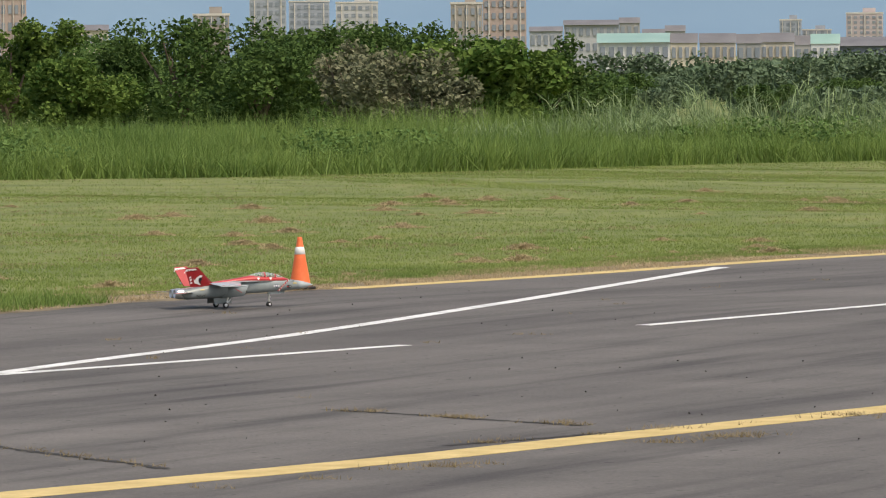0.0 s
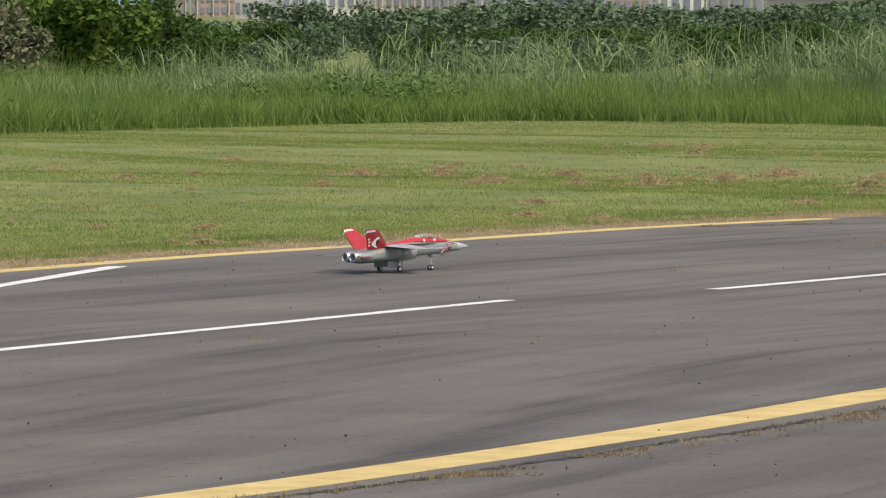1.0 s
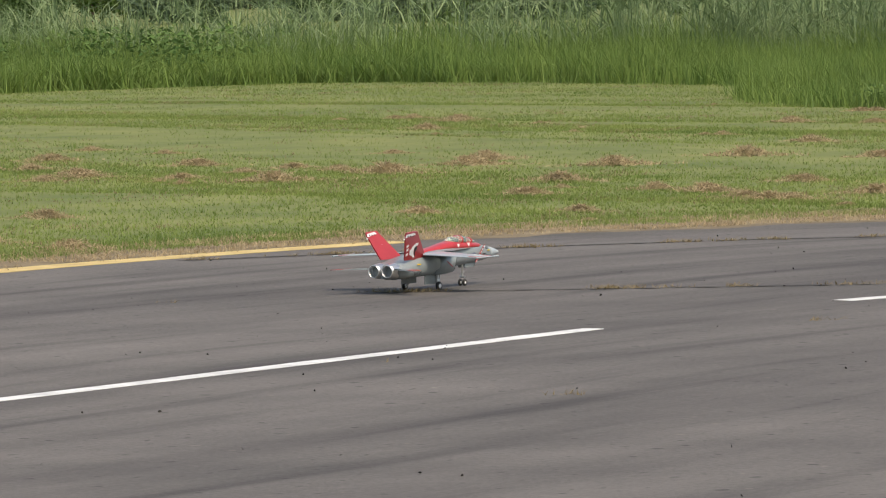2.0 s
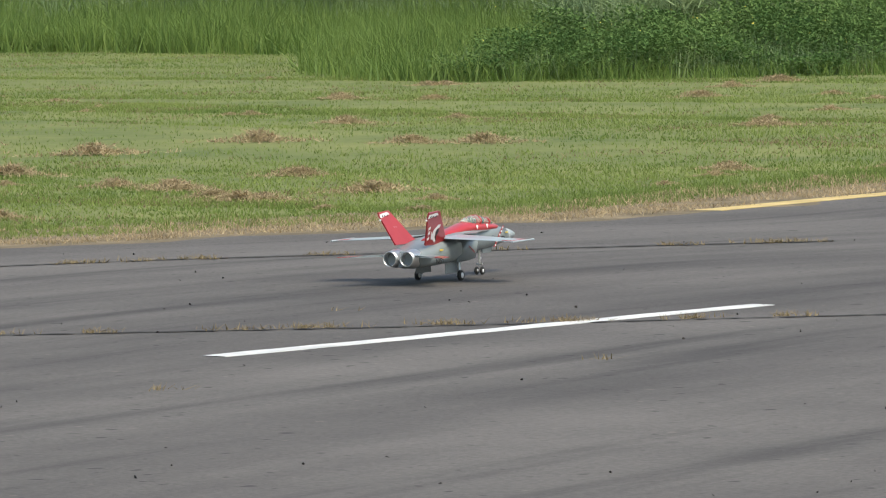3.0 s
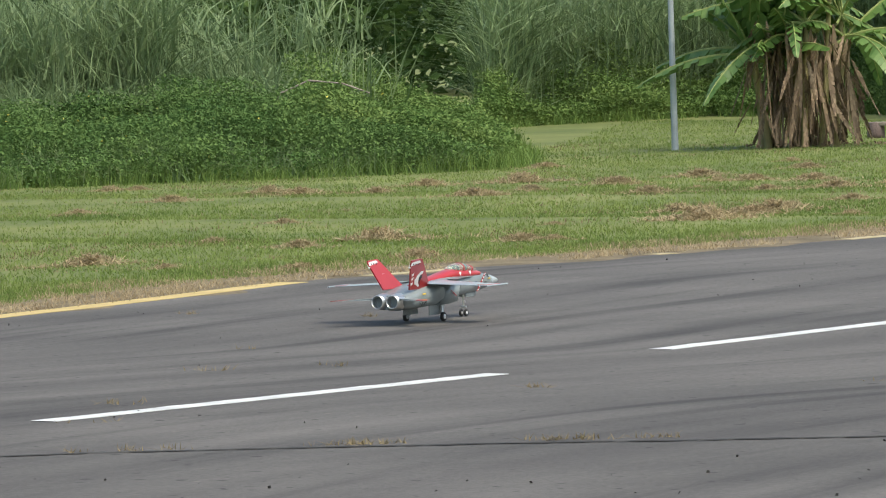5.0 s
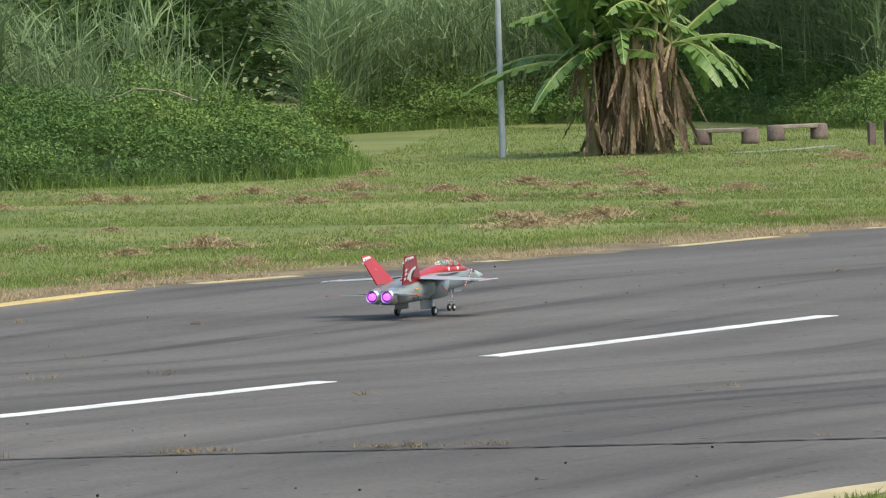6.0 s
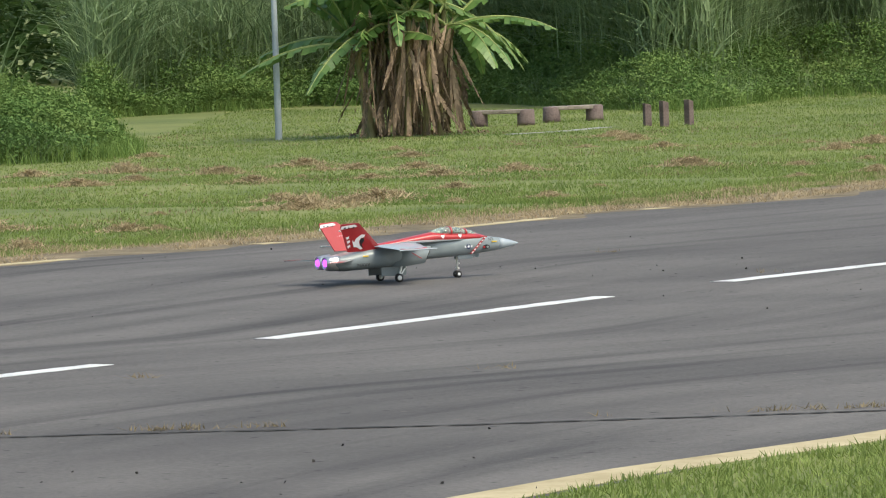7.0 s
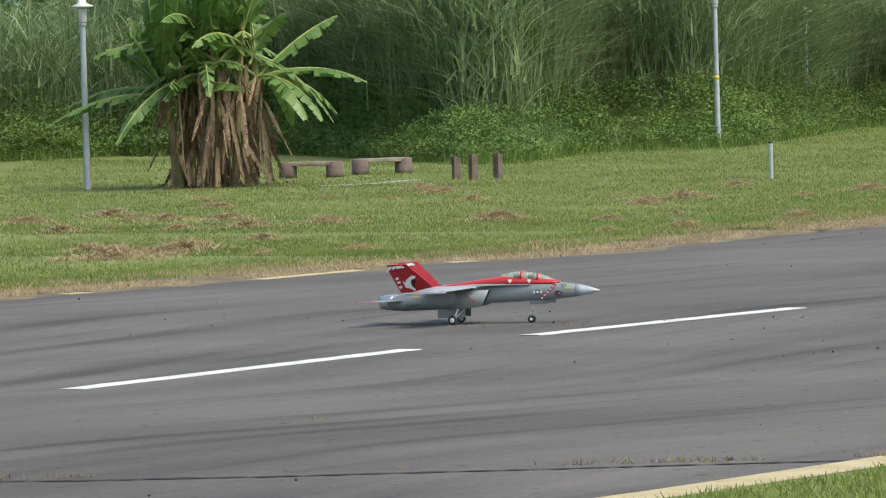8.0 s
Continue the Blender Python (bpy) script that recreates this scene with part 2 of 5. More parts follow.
# Air haze over the hills is painted as this blue base colour.
RIDGE = material("haze_tinted_ridge", (0.15, 0.235, 0.33), (0.18, 0.27, 0.36), 0.002, 1.0, 0, 0.01, spec=0.0)


# ---- building helpers ----
def part(name, bm, mat, parent=None, label=""):
    me = bpy.data.meshes.new(name)
    bm.to_mesh(me)
    bm.free()
    me.materials.append(mat)
    ob = new(name, me)
    if parent:
        ob.parent = parent
    return tagged(ob, label)


def empty(name, m, label, category, group=""):
    ob = new(name)
    ob.empty_display_size = 0.2
    ob.matrix_basis = m
    return tagged(ob, label, category, group)


def mesh_object(name, verts, faces, mat, smooth=False, uv=None):
    """One mesh from arrays; faces all have the same number of corners."""
    verts, faces = np.asarray(verts, np.float32), np.asarray(faces, np.int32)
    me = bpy.data.meshes.new(name)
    k = faces.shape[1]
    me.vertices.add(len(verts))
    me.vertices.foreach_set("co", verts.ravel())
    me.loops.add(faces.size)
    me.loops.foreach_set("vertex_index", faces.ravel())
    me.polygons.add(len(faces))
    me.polygons.foreach_set("loop_start", np.arange(0, faces.size, k, dtype=np.int32))
    me.polygons.foreach_set("use_smooth", np.full(len(faces), smooth))
    if uv is not None:
        layer = me.uv_layers.new(name="map")
        layer.data.foreach_set("uv", np.asarray(uv, np.float32)[faces.ravel()].ravel())
    me.update(calc_edges=True)
    me.validate()
    me.materials.append(mat)
    return new(name, me)


def smooth_all(bm):
    for f in bm.faces:
        f.smooth = True
    return bm


def box(sx, sy, sz, at=(0, 0, 0), bevel=0.0, turn=None):
    bm = bmesh.new()
    m = Matrix.Translation(at) @ (turn or Matrix()) @ Matrix.Diagonal((sx, sy, sz, 1))
    bmesh.ops.create_cube(bm, size=1, matrix=m)
    if bevel:
        bmesh.ops.bevel(bm, geom=bm.edges[:], offset=bevel, segments=2, affect="EDGES", profile=0.5)
    return bm


def tube(p, q, r0, r1, n=12, caps=True):
    p, q = Vector(p), Vector(q)
    bm = bmesh.new()
    turn = (q - p).to_track_quat("Z", "Y").to_matrix().to_4x4()
    bmesh.ops.create_cone(bm, cap_ends=caps, segments=n, radius1=r0, radius2=r1, depth=(q - p).length,
                          matrix=Matrix.Translation((p + q) / 2) @ turn)
    return smooth_all(bm) if not caps else bm


def lathe(profile, n=20, m=None):
    """Turned body from (radius, height) pairs about z."""
    bm = bmesh.new()
    rings = [[bm.verts.new((r * math.cos(2 * math.pi * k / n), r * math.sin(2 * math.pi * k / n), z)) for k in range(n)] for r, z in profile]
    for a, b in zip(rings, rings[1:]):
        for k in range(n):
            bm.faces.new((a[k], a[(k + 1) % n], b[(k + 1) % n], b[k])).smooth = True
    if profile[0][0] > 1e-4:
        bm.faces.new(rings[0][::-1])
    if profile[-1][0] > 1e-4:
        bm.faces.new(rings[-1])
    if m:
        bm.transform(m)
    return bm


def loft(sections, close=True):
    """Skin over closed rings of equal count."""
    bm = bmesh.new()
    rings = [[bm.verts.new(p) for p in s] for s in sections]
    n = len(rings[0])
    for a, b in zip(rings, rings[1:]):
        for k in range(n):
            bm.faces.new((a[k], a[(k + 1) % n], b[(k + 1) % n], b[k])).smooth = True
    if close:
        bm.faces.new(rings[0][::-1])
        bm.faces.new(rings[-1])
    bmesh.ops.recalc_face_normals(bm, faces=bm.faces[:])
    return bm


def slab(outline, thick, to_world):
    """Plate from a 2D outline, thick along its third axis."""
    bm = bmesh.new()
    lo = [bm.verts.new(to_world @ Vector((x, y, -thick / 2))) for x, y in outline]
    hi = [bm.verts.new(to_world @ Vector((x, y, thick / 2))) for x, y in outline]
    n = len(outline)
    bm.faces.new(lo[::-1])
    bm.faces.new(hi)
    for k in range(n):
        bm.faces.new((lo[k], lo[(k + 1) % n], hi[(k + 1) % n], hi[k]))
    bmesh.ops.recalc_face_normals(bm, faces=bm.faces[:])
    return bm


class Line:
    """A smooth way through points, by its length."""

    def __init__(self, points):
        p = np.array(points, float)
        k = np.linspace(0, len(p) - 1, len(p) * 8)
        pts = []
        for t in k:
            i = min(int(t), len(p) - 2)
            a, b, c, d = p[max(i - 1, 0)], p[i], p[i + 1], p[min(i + 2, len(p) - 1)]
            s = t - i
            pts.append(0.5 * (2 * b + (c - a) * s + (2 * a - 5 * b + 4 * c - d) * s**2 + (3 * b - a - 3 * c + d) * s**3))
        self.p = np.array(pts)
        self.s = np.r_[0, np.cumsum(np.hypot(*np.diff(self.p, axis=0).T))]
        self.length = self.s[-1]

    def at(self, s):
        s = np.clip(s, 0, self.length)
        return np.stack([np.interp(s, self.s, self.p[:, 0]), np.interp(s, self.s, self.p[:, 1])], -1)

    def out(self, s):
        d = self.at(np.asarray(s) + 0.3) - self.at(np.asarray(s) - 0.3)
        d /= np.linalg.norm(d, axis=-1, keepdims=True) + 1e-9
        return np.stack([-d[..., 1], d[..., 0]], -1)


def strip(name, line, s0, s1, a, b, z, mat, step=0.3, ragged=0.0, seed=1, thick=0.004):
    """A thin raised band along a line, from a to b metres off it."""
    rng = np.random.default_rng(seed)
    s = np.arange(s0, s1 + step, step)
    p, o = line.at(s), line.out(s)
    lo = p + o * (a + rng.normal(0, 1, len(s)) * ragged * 0.3)[:, None]
    hi = p + o * (b + np.abs(rng.normal(0, 1, len(s))) * ragged)[:, None]
    n = len(s)
    v = np.concatenate([np.c_[lo, np.full(n, z)], np.c_[hi, np.full(n, z)], np.c_[lo, np.full(n, z - thick)], np.c_[hi, np.full(n, z - thick)]])
    i = np.arange(n - 1)
    f = np.concatenate([np.c_[i, i + 1, n + i + 1, n + i][:, ::-1], np.c_[i, i + 1, 2 * n + i + 1, 2 * n + i], np.c_[n + i, n + i + 1, 3 * n + i + 1, 3 * n + i]])
    return mesh_object(name, v, f, mat)


def blades(name, base, height, width, count, lean, mat, seed, segments=2, spread=0.08, bend=0.5):
    """Tufts of curved blades at base points (x, y, z); height is a number for each point."""
    rng = np.random.default_rng(seed)
    p = np.repeat(base, count, axis=0)
    n = len(p)
    h = np.repeat(height, count) * rng.uniform(0.55, 1.15, n)
    turn = rng.uniform(0, 2 * np.pi, n)
    way = np.c_[np.cos(turn), np.sin(turn), np.zeros(n)]
    face = rng.uniform(0, 2 * np.pi, n)
    side = np.c_[np.cos(face), np.sin(face), np.zeros(n)]
    tilt = np.minimum(np.abs(rng.normal(0, 1, n)), 1.9) * lean
    root = p + np.c_[rng.normal(0, spread, (n, 2)), np.zeros(n)]
    w = np.asarray(width) * rng.uniform(0.6, 1.3, n)
    rings = []
    for k in range(segments + 1):
        t = k / segments
        mid = root + way * (h * (tilt * t + bend * tilt * t * t))[:, None] + np.c_[np.zeros((n, 2)), h * (t - 0.5 * np.minimum(tilt, 1.2) * bend * t * t)]
        half = side * (w * (1 - t) ** 0.7 * 0.5)[:, None]
        rings.append((mid - half, mid + half) if k < segments else (mid,))
    v = np.concatenate([x for r in rings for x in r])
    f = []
    i = np.arange(n)
    for k in range(segments):
        a, b = 2 * k * n, (2 * k + 1) * n
        if k < segments - 1:
            c, d = 2 * (k + 1) * n, (2 * (k + 1) + 1) * n
            f += [np.c_[a + i, b + i, d + i], np.c_[a + i, d + i, c + i]]
        else:
            f += [np.c_[a + i, b + i, 2 * (k + 1) * n + i]]
    return mesh_object(name, v, np.concatenate(f), mat)


def leaves(name, centres, size, mat, seed, up=0.35, narrow=0.55, parent=None):
    """A cloud of pointed leaves, each a bent pair of triangles."""
    rng = np.random.default_rng(seed)
    n = len(centres)
    a = rng.normal(0, 1, (n, 3))
    a[:, 2] = a[:, 2] * 0.6 - 0.2
    a /= np.linalg.norm(a, axis=1, keepdims=True)
    u = rng.normal(0, 1, (n, 3)) + np.array([0, 0, up * 3])
    b = np.cross(a, u)
    b /= np.linalg.norm(b, axis=1, keepdims=True) + 1e-9
    s = size * rng.uniform(0.6, 1.4, (n, 1))
    tip, tail = centres + a * s, centres - a * s * 0.8
    fold = np.cross(b, a) * s * 0.15
    l, r = centres + b * s * narrow + fold, centres - b * s * narrow + fold
    v = np.concatenate([tail, l, tip, r])
    i = np.arange(n)
    ob = mesh_object(name, v, np.concatenate([np.c_[i, n + i, 2 * n + i], np.c_[i, 2 * n + i, 3 * n + i]]), mat)
    ob.parent = parent
    return ob


# ---- the ground, the runway and its paint ----
EDGE = Line([(-70, -160), (-37, -50), (-28.5, -5), (-26.4, 9.8), (-25.7, 14.7), (-24.7, 17.6), (-23, 23.1), (-21.7, 28.5), (-19.8, 34), (-18.2, 38.6), (-16, 42.6), (-13.7, 44.6), (-11.8, 46.2), (-10.6, 47.3), (-9.4, 49.9),
             (-8, 53), (-6.8, 56), (-5.9, 57.2), (-3.8, 59.5), (-2.2, 61.4), (-0.2, 64.5), (1.4, 65.6), (4, 70.6), (5.1, 72.2), (14, 88), (60, 166)])
NEAR_LINE = Line([(-24, -45), (-14.4, -20), (-12.7, -15), (-11, -9.4), (-9.9, -5.5), (-8.6, 0.2), (-7.5, 6.2), (-5.9, 10.4), (-4.2, 18), (-2.4, 26), (-0.63, 30.4), (-0.02, 31.4), (0.8, 32.5), (2.46, 34.9), (8, 43.5), (24, 70)])

ground_bm = bmesh.new()
for r0, r1, nseg in ((0, 140, 64), (140, 600, 64), (600, 4600, 64)):
    inner = [ground_bm.verts.new((40 + r0 * math.cos(k * math.tau / nseg), 20 + r0 * math.sin(k * math.tau / nseg), 0)) for k in range(nseg)] if r0 else None
    outer = [ground_bm.verts.new((40 + r1 * math.cos(k * math.tau / nseg), 20 + r1 * math.sin(k * math.tau / nseg), 0)) for k in range(nseg)]
    if inner:
        for k in range(nseg):
            ground_bm.faces.new((inner[k], inner[(k + 1) % nseg], outer[(k + 1) % nseg], outer[k]))
    else:
        ground_bm.faces.new(outer)
bmesh.ops.remove_doubles(ground_bm, verts=ground_bm.verts[:], dist=0.01)
bmesh.ops.recalc_face_normals(ground_bm, faces=ground_bm.faces[:])
ground = tagged(part("ground", ground_bm, SOIL), "green mown grass ground reaching to the horizon", "ground", kind="structure")


def runway():
    """Asphalt sheet from its grassy far edge back behind the viewer, mapped along the way."""
    s = np.arange(0, EDGE.length, 0.5)
    off = np.r_[np.linspace(0, 40, 60), np.linspace(42, 95, 20)]
    n, k = len(s), len(off)
    p = EDGE.at(s)[:, None] + np.array([0.94, -0.34]) * off[None, :, None]
    v = np.concatenate([p, np.full((n, k, 1), 0.012)], -1).reshape(-1, 3)
    uv = np.stack([np.repeat(s[:, None], k, 1), np.repeat(off[None], n, 0)], -1).reshape(-1, 2)
    i, j = np.meshgrid(np.arange(n - 1), np.arange(k - 1), indexing="ij")
    a = (i * k + j).ravel()
    f = np.c_[a, a + 1, a + k + 1, a + k][:, ::-1]
    return tagged(mesh_object("runway", v, f, ASPHALT, uv=uv), "worn grey asphalt runway with dark tyre streaks", "runway", kind="structure")


runway()
apron = bmesh.new()
apron.faces.new([apron.verts.new((x, y, 0.008)) for x, y in ((-60, -230), (140, -230), (140, -60), (-20, -60))])
tagged(part("apron", apron, ASPHALT), "grey asphalt apron behind the runway", "apron", kind="structure")


def painted(name, points, width, mat, label, taper=0.25):
    """A painted dash with slanting ends."""
    line = Line(points)
    ob = strip(name, line, 0, line.length, -width / 2, width / 2, 0.017, mat, step=max(line.length / 24, 0.1), ragged=0.012, seed=int(line.length * 100))
    return tagged(ob, label, "road marking", "runway centre dashes" if "dash" in name else "")


_n = len(NEAR_LINE.p)
painted("yellow_edge_line", [(x, y) for x, y in NEAR_LINE.p[: int(_n * 0.52) : 6]], 0.52, YELLOW_LINE, "worn yellow edge line painted on grey asphalt")
painted("pale_edge_line", [(x - 0.04, y) for x, y in NEAR_LINE.p[int(_n * 0.52) + 4 :: 6]], 0.36, PALE_LINE, "faded pale yellow edge line beside mown grass")
def near_to(line, x, y):
    return float(line.s[np.argmin(np.hypot(line.p[:, 0] - x, line.p[:, 1] - y))])


for q0, q1, wide, mat, lab in (((-24.8, 17.4), (-16.4, 42.0), 0.42, YELLOW_LINE, "yellow far edge line beside the verge"), ((-10.2, 48.2), (-6.9, 55.8), 0.3, YELLOW_LINE, "worn yellow far edge line beside the verge"),
                               ((-6.3, 56.8), (-5.5, 57.6), 0.2, PALE_LINE, "faded yellow remnant of the edge line"), ((-3.9, 59.4), (-3.5, 59.8), 0.2, PALE_LINE, "faded yellow remnant of the edge line"),
                               ((-2.0, 61.7), (-1.0, 63.2), 0.2, PALE_LINE, "faded yellow remnant of the edge line"), ((-0.2, 64.5), (0.2, 64.8), 0.18, PALE_LINE, "faded yellow remnant of the edge line")):
    _s = np.linspace(near_to(EDGE, *q0), near_to(EDGE, *q1), 24)
    painted("far_edge_line", [tuple(p) for p in EDGE.at(_s) - EDGE.out(_s) * 0.22], wide, mat, lab)
painted("white_taxi_line", [(-20.2, -11), (-20.87, -3.9), (-20.67, 4.0), (-20.93, 13.3), (-21.5, 25.6)], 0.2, WHITE_LINE, "white taxi line running out to the runway edge")
for a, b, w in (((-21.2, -5.5), (-18.65, 2.2), 0.17), ((-17.4, 7.1), (-14.8, 18.2), 0.17), ((-13.2, 20.75), (-10.87, 28.5), 0.18), ((-9.75, 31.9), (-7.23, 36.15), 0.19),
                ((-6.15, 38.1), (-3.61, 41.62), 0.19), ((-2.65, 43.9), (-0.26, 47.93), 0.19), ((0.68, 49.52), (3.0, 52.83), 0.19), ((4.2, 54.6), (6.6, 58.4), 0.19)):
    painted("white_dash", [a, ((a[0] + b[0]) / 2, (a[1] + b[1]) / 2), b], w, WHITE_LINE, "white painted runway dash with slanted ends")


def verge_strip():
    """Bare earth that eats into the asphalt and the lawn unevenly."""
    s_ = np.arange(0, EDGE.length, 0.1)
    p_, o_ = EDGE.at(s_), EDGE.out(s_)
    wob = lambda k, z0: np.array([noise.noise(Vector((x * k, z0, 0))) for x in s_])
    lo = p_ + o_ * (-0.35 + 0.5 * wob(0.9, 1.0) + 0.05 * wob(4, 2.0))[:, None]
    s_a, s_b = near_to(EDGE, -16, 42.6), near_to(EDGE, -11, 47)
    bare = np.clip((s_ - s_a + 1) / 2, 0, 1) * np.clip((s_b + 1 - s_) / 2, 0, 1)
    hi = p_ + o_ * (1.25 + 0.7 * wob(0.7, 5.0) + 0.15 * wob(4, 6.0) + 1.2 * bare)[:, None]
    n = len(s_)
    i_ = np.arange(n - 1)
    v = np.concatenate([np.c_[lo, np.full(n, 0.0135)], np.c_[hi, np.full(n, 0.0135)]])
    return mesh_object("dirt_verge", v, np.c_[i_, i_ + 1, n + i_ + 1, n + i_], DIRT)


tagged(verge_strip(), "bare dry dirt verge between asphalt and lawn", "verge", kind="structure")

near_lawn = bmesh.new()
near_lawn.faces.new([near_lawn.verts.new((x, y, 0.02)) for x, y in ((-0.5, 30.0), (0.35, 31.6), (1.2, 32.7), (2.8, 34.9), (8.3, 43.2), (18, 43), (10, 30), (2, 27))][::-1])
tagged(part("lawn_strip", near_lawn, SOIL), "mown grass strip beside the pale yellow line", "lawn", kind="structure")


def crack(points, seed, width=0.03):
    line = Line(points)
    rng = np.random.default_rng(seed)
    s = np.arange(0, line.length, 0.07)
    p = line.at(s) + line.out(s) * np.cumsum(rng.normal(0, 0.012, len(s)))[:, None] * 0.5
    o = line.out(s) * (width * rng.uniform(0.2, 1.2, len(s)))[:, None] * 0.5
    n = len(s)
    v = np.concatenate([np.c_[p - o, np.full(n, 0.0165)], np.c_[p + o, np.full(n, 0.0165)]])
    i = np.arange(n - 1)
    tagged(mesh_object("asphalt_crack", v, np.c_[i, i + 1, n + i + 1, n + i], TAR), "dark crack in the grey asphalt", "crack", "cracks")


CRACKS = [[(-14, 33.3), (-10.36, 34.1), (-7.9, 34.8), (-5.4, 35.4), (-3.1, 35.4), (-0.97, 35.3), (2.5, 35.3), (6, 35.2)], [(-15.6, -9.4), (-14.64, -10), (-12.63, -11.3)], [(-18, -13.6), (-16.5, -14.8), (-14.2, -17.1)],
          [(-13, -14), (-10, -7.6), (-8.6, -3), (-7.2, 3.5), (-5.2, 11)], [(-17.5, 38.5), (-13, 41.6), (-8, 43.4)]]
for k, c in enumerate(CRACKS):
    crack(c, 10 + k, 0.13 if k else 0.09)


# ---- grass, weeds and reeds ----
WOODLINE = Line([(-140, 55), (-90, 73), (-57, 87.5), (-50.5, 92), (-46.5, 100), (-42.5, 107.5), (-38, 111), (-32, 107.5), (-27, 102), (-25.6, 95), (-23.5, 89), (-20, 86.2), (-13.3, 87), (-9.2, 88.2), (-7.7, 89.6), (-7.9, 94.5), (-9, 104),
                 (-10.1, 114.9), (-7, 119.3), (-5.5, 119.5), (-3, 118.2), (0, 108), (1.15, 106.4), (2.8, 112), (5.4, 114), (8.2, 127), (9.2, 128.5), (16, 128), (34, 122)])


def reach(line, x, y):
    """How far along a line a place lies."""
    return float(line.s[np.argmin(np.hypot(line.p[:, 0] - x, line.p[:, 1] - y))])


S_BEND, S_BAY, S_WEED, S_HEDGE, S_BANK, S_END = (reach(WOODLINE, *q) for q in ((-38, 111), (-20, 86.2), (-7.7, 89.6), (-10.1, 114.9), (-3, 118.2), (9.2, 128.5)))


def rise(s, d):
    """Height of the bank behind the picnic place."""
    k = np.clip((s - S_HEDGE - 3) / 6, 0, 1) * np.clip(1 - (s - S_END + 4) / 8, 0.3, 1)
    return 1.25 * k * (0.5 - 0.5 * np.cos(np.pi * np.clip((d - 0.3) / 8.0, 0, 1)))


def away(line, s):
    """The way out from a line; behind the picnic place it is straight back."""
    o = line.out(s)
    return np.where((np.asarray(s) > S_HEDGE)[..., None], np.array([0.0, 1.0]), o) if line is WOODLINE else o


def scatter(line, s0, s1, d0, d1, per_m2, seed, power=1.0):
    rng = np.random.default_rng(seed)
    n = int((s1 - s0) * (d1 - d0) * per_m2)
    s = rng.uniform(s0, s1, n)
    d = d0 + (d1 - d0) * rng.uniform(0, 1, n) ** power
    p = line.at(s) + away(line, s) * d[:, None]
    return np.c_[p, rise(s, d) if line is WOODLINE else np.zeros(n)], s, d


def lumps(p, scale, seed):
    return np.array([noise.noise(Vector((x * scale, y * scale, seed))) for x, y, *_ in p])


bank_s, bank_d = np.meshgrid(np.linspace(S_HEDGE + 0.2, S_END + 20, 60), np.linspace(0, 30, 24), indexing="ij")
_p = WOODLINE.at(bank_s) + away(WOODLINE, bank_s) * bank_d[..., None]
_v = np.concatenate([_p, (rise(bank_s, bank_d) + 0.004)[..., None]], -1).reshape(-1, 3)
_i, _j = np.meshgrid(np.arange(59), np.arange(23), indexing="ij")
_a = (_i * 24 + _j).ravel()
tagged(mesh_object("bank", _v, np.c_[_a, _a + 1, _a + 25, _a + 24][:, ::-1], SOIL, smooth=True), "low overgrown earth bank behind the benches", "bank", kind="structure")


def stuff(ob, label, category):
    return tagged(ob, label, category, kind="stuff")


LAWN_END = ((-90, -57, -46.5, -38, -32, -27, -20, -7.8, -7.6, 0, 9, 16, 40), (73, 88, 101, 112, 108, 102, 86.5, 90, 118, 108, 128, 128, 122))


def lawn_grass():
    """Short blades from the verge out to the long grass."""
    rng = np.random.default_rng(5)
    n = 400000
    w = rng.uniform(near_to(EDGE, -27, 6), near_to(EDGE, 32, 118), n)
    d = 0.9 + 74 * rng.uniform(0, 1, n) ** 1.6 + rng.exponential(0.3, n)
    p = EDGE.at(w) + EDGE.out(w) * d[:, None]
    p = p[p[:, 1] < np.interp(p[:, 0], LAWN_END[0], LAWN_END[1]) + 1]
    h = 0.045 * (1 + 0.5 * lumps(p, 0.5, 3.0))
    return stuff(blades("lawn_grass", np.c_[p, np.zeros(len(p))], h, 0.013, 4, 0.55, LAWN, 6, segments=1, spread=0.08), "short mown grass blades of the lawn", "grass")


lawn_grass()
_rng = np.random.default_rng(7)
_p = np.c_[_rng.uniform(-1, 7, 30000), _rng.uniform(28, 41, 30000)]
_q = NEAR_LINE.at(np.interp(_p[:, 1], NEAR_LINE.p[:, 1], NEAR_LINE.s))
_p = _p[(_p[:, 0] > _q[:, 0] + 0.38)]
stuff(blades("lawn_grass", np.c_[_p, np.full(len(_p), 0.02)], np.full(len(_p), 0.05), 0.012, 4, 0.5, LAWN, 8, segments=1, spread=0.05), "short mown grass beside the pale line", "grass")

# the long meadow grass in front of the trees
p, s, d = scatter(WOODLINE, 0, S_BEND + 4, 0, 16, 12, 11, 1.3)
h = (0.75 + 0.7 * np.clip(d / 8, 0, 1)) * (1 + 0.5 * lumps(p, 0.16, 1.0) + 0.4 * lumps(p, 0.6, 4.0))
stuff(blades("meadow_grass", p, h, 0.03, 9, 0.6, MEADOW, 12, spread=0.22), "tall green meadow grass before the trees", "tall grass")
p, s, d = scatter(WOODLINE, S_BEND - 20, S_BAY + 2, 0, 7, 16, 13)
h = (0.7 + 0.4 * np.clip(d / 4, 0, 1)) * (1 + 0.5 * lumps(p, 0.3, 2.0)) * np.clip((S_BAY + 2 - s) / 12, 0.6, 1)
stuff(blades("meadow_grass", p, h, 0.022, 10, 0.4, MEADOW, 14, spread=0.15), "tall green grass below the reeds", "tall grass")
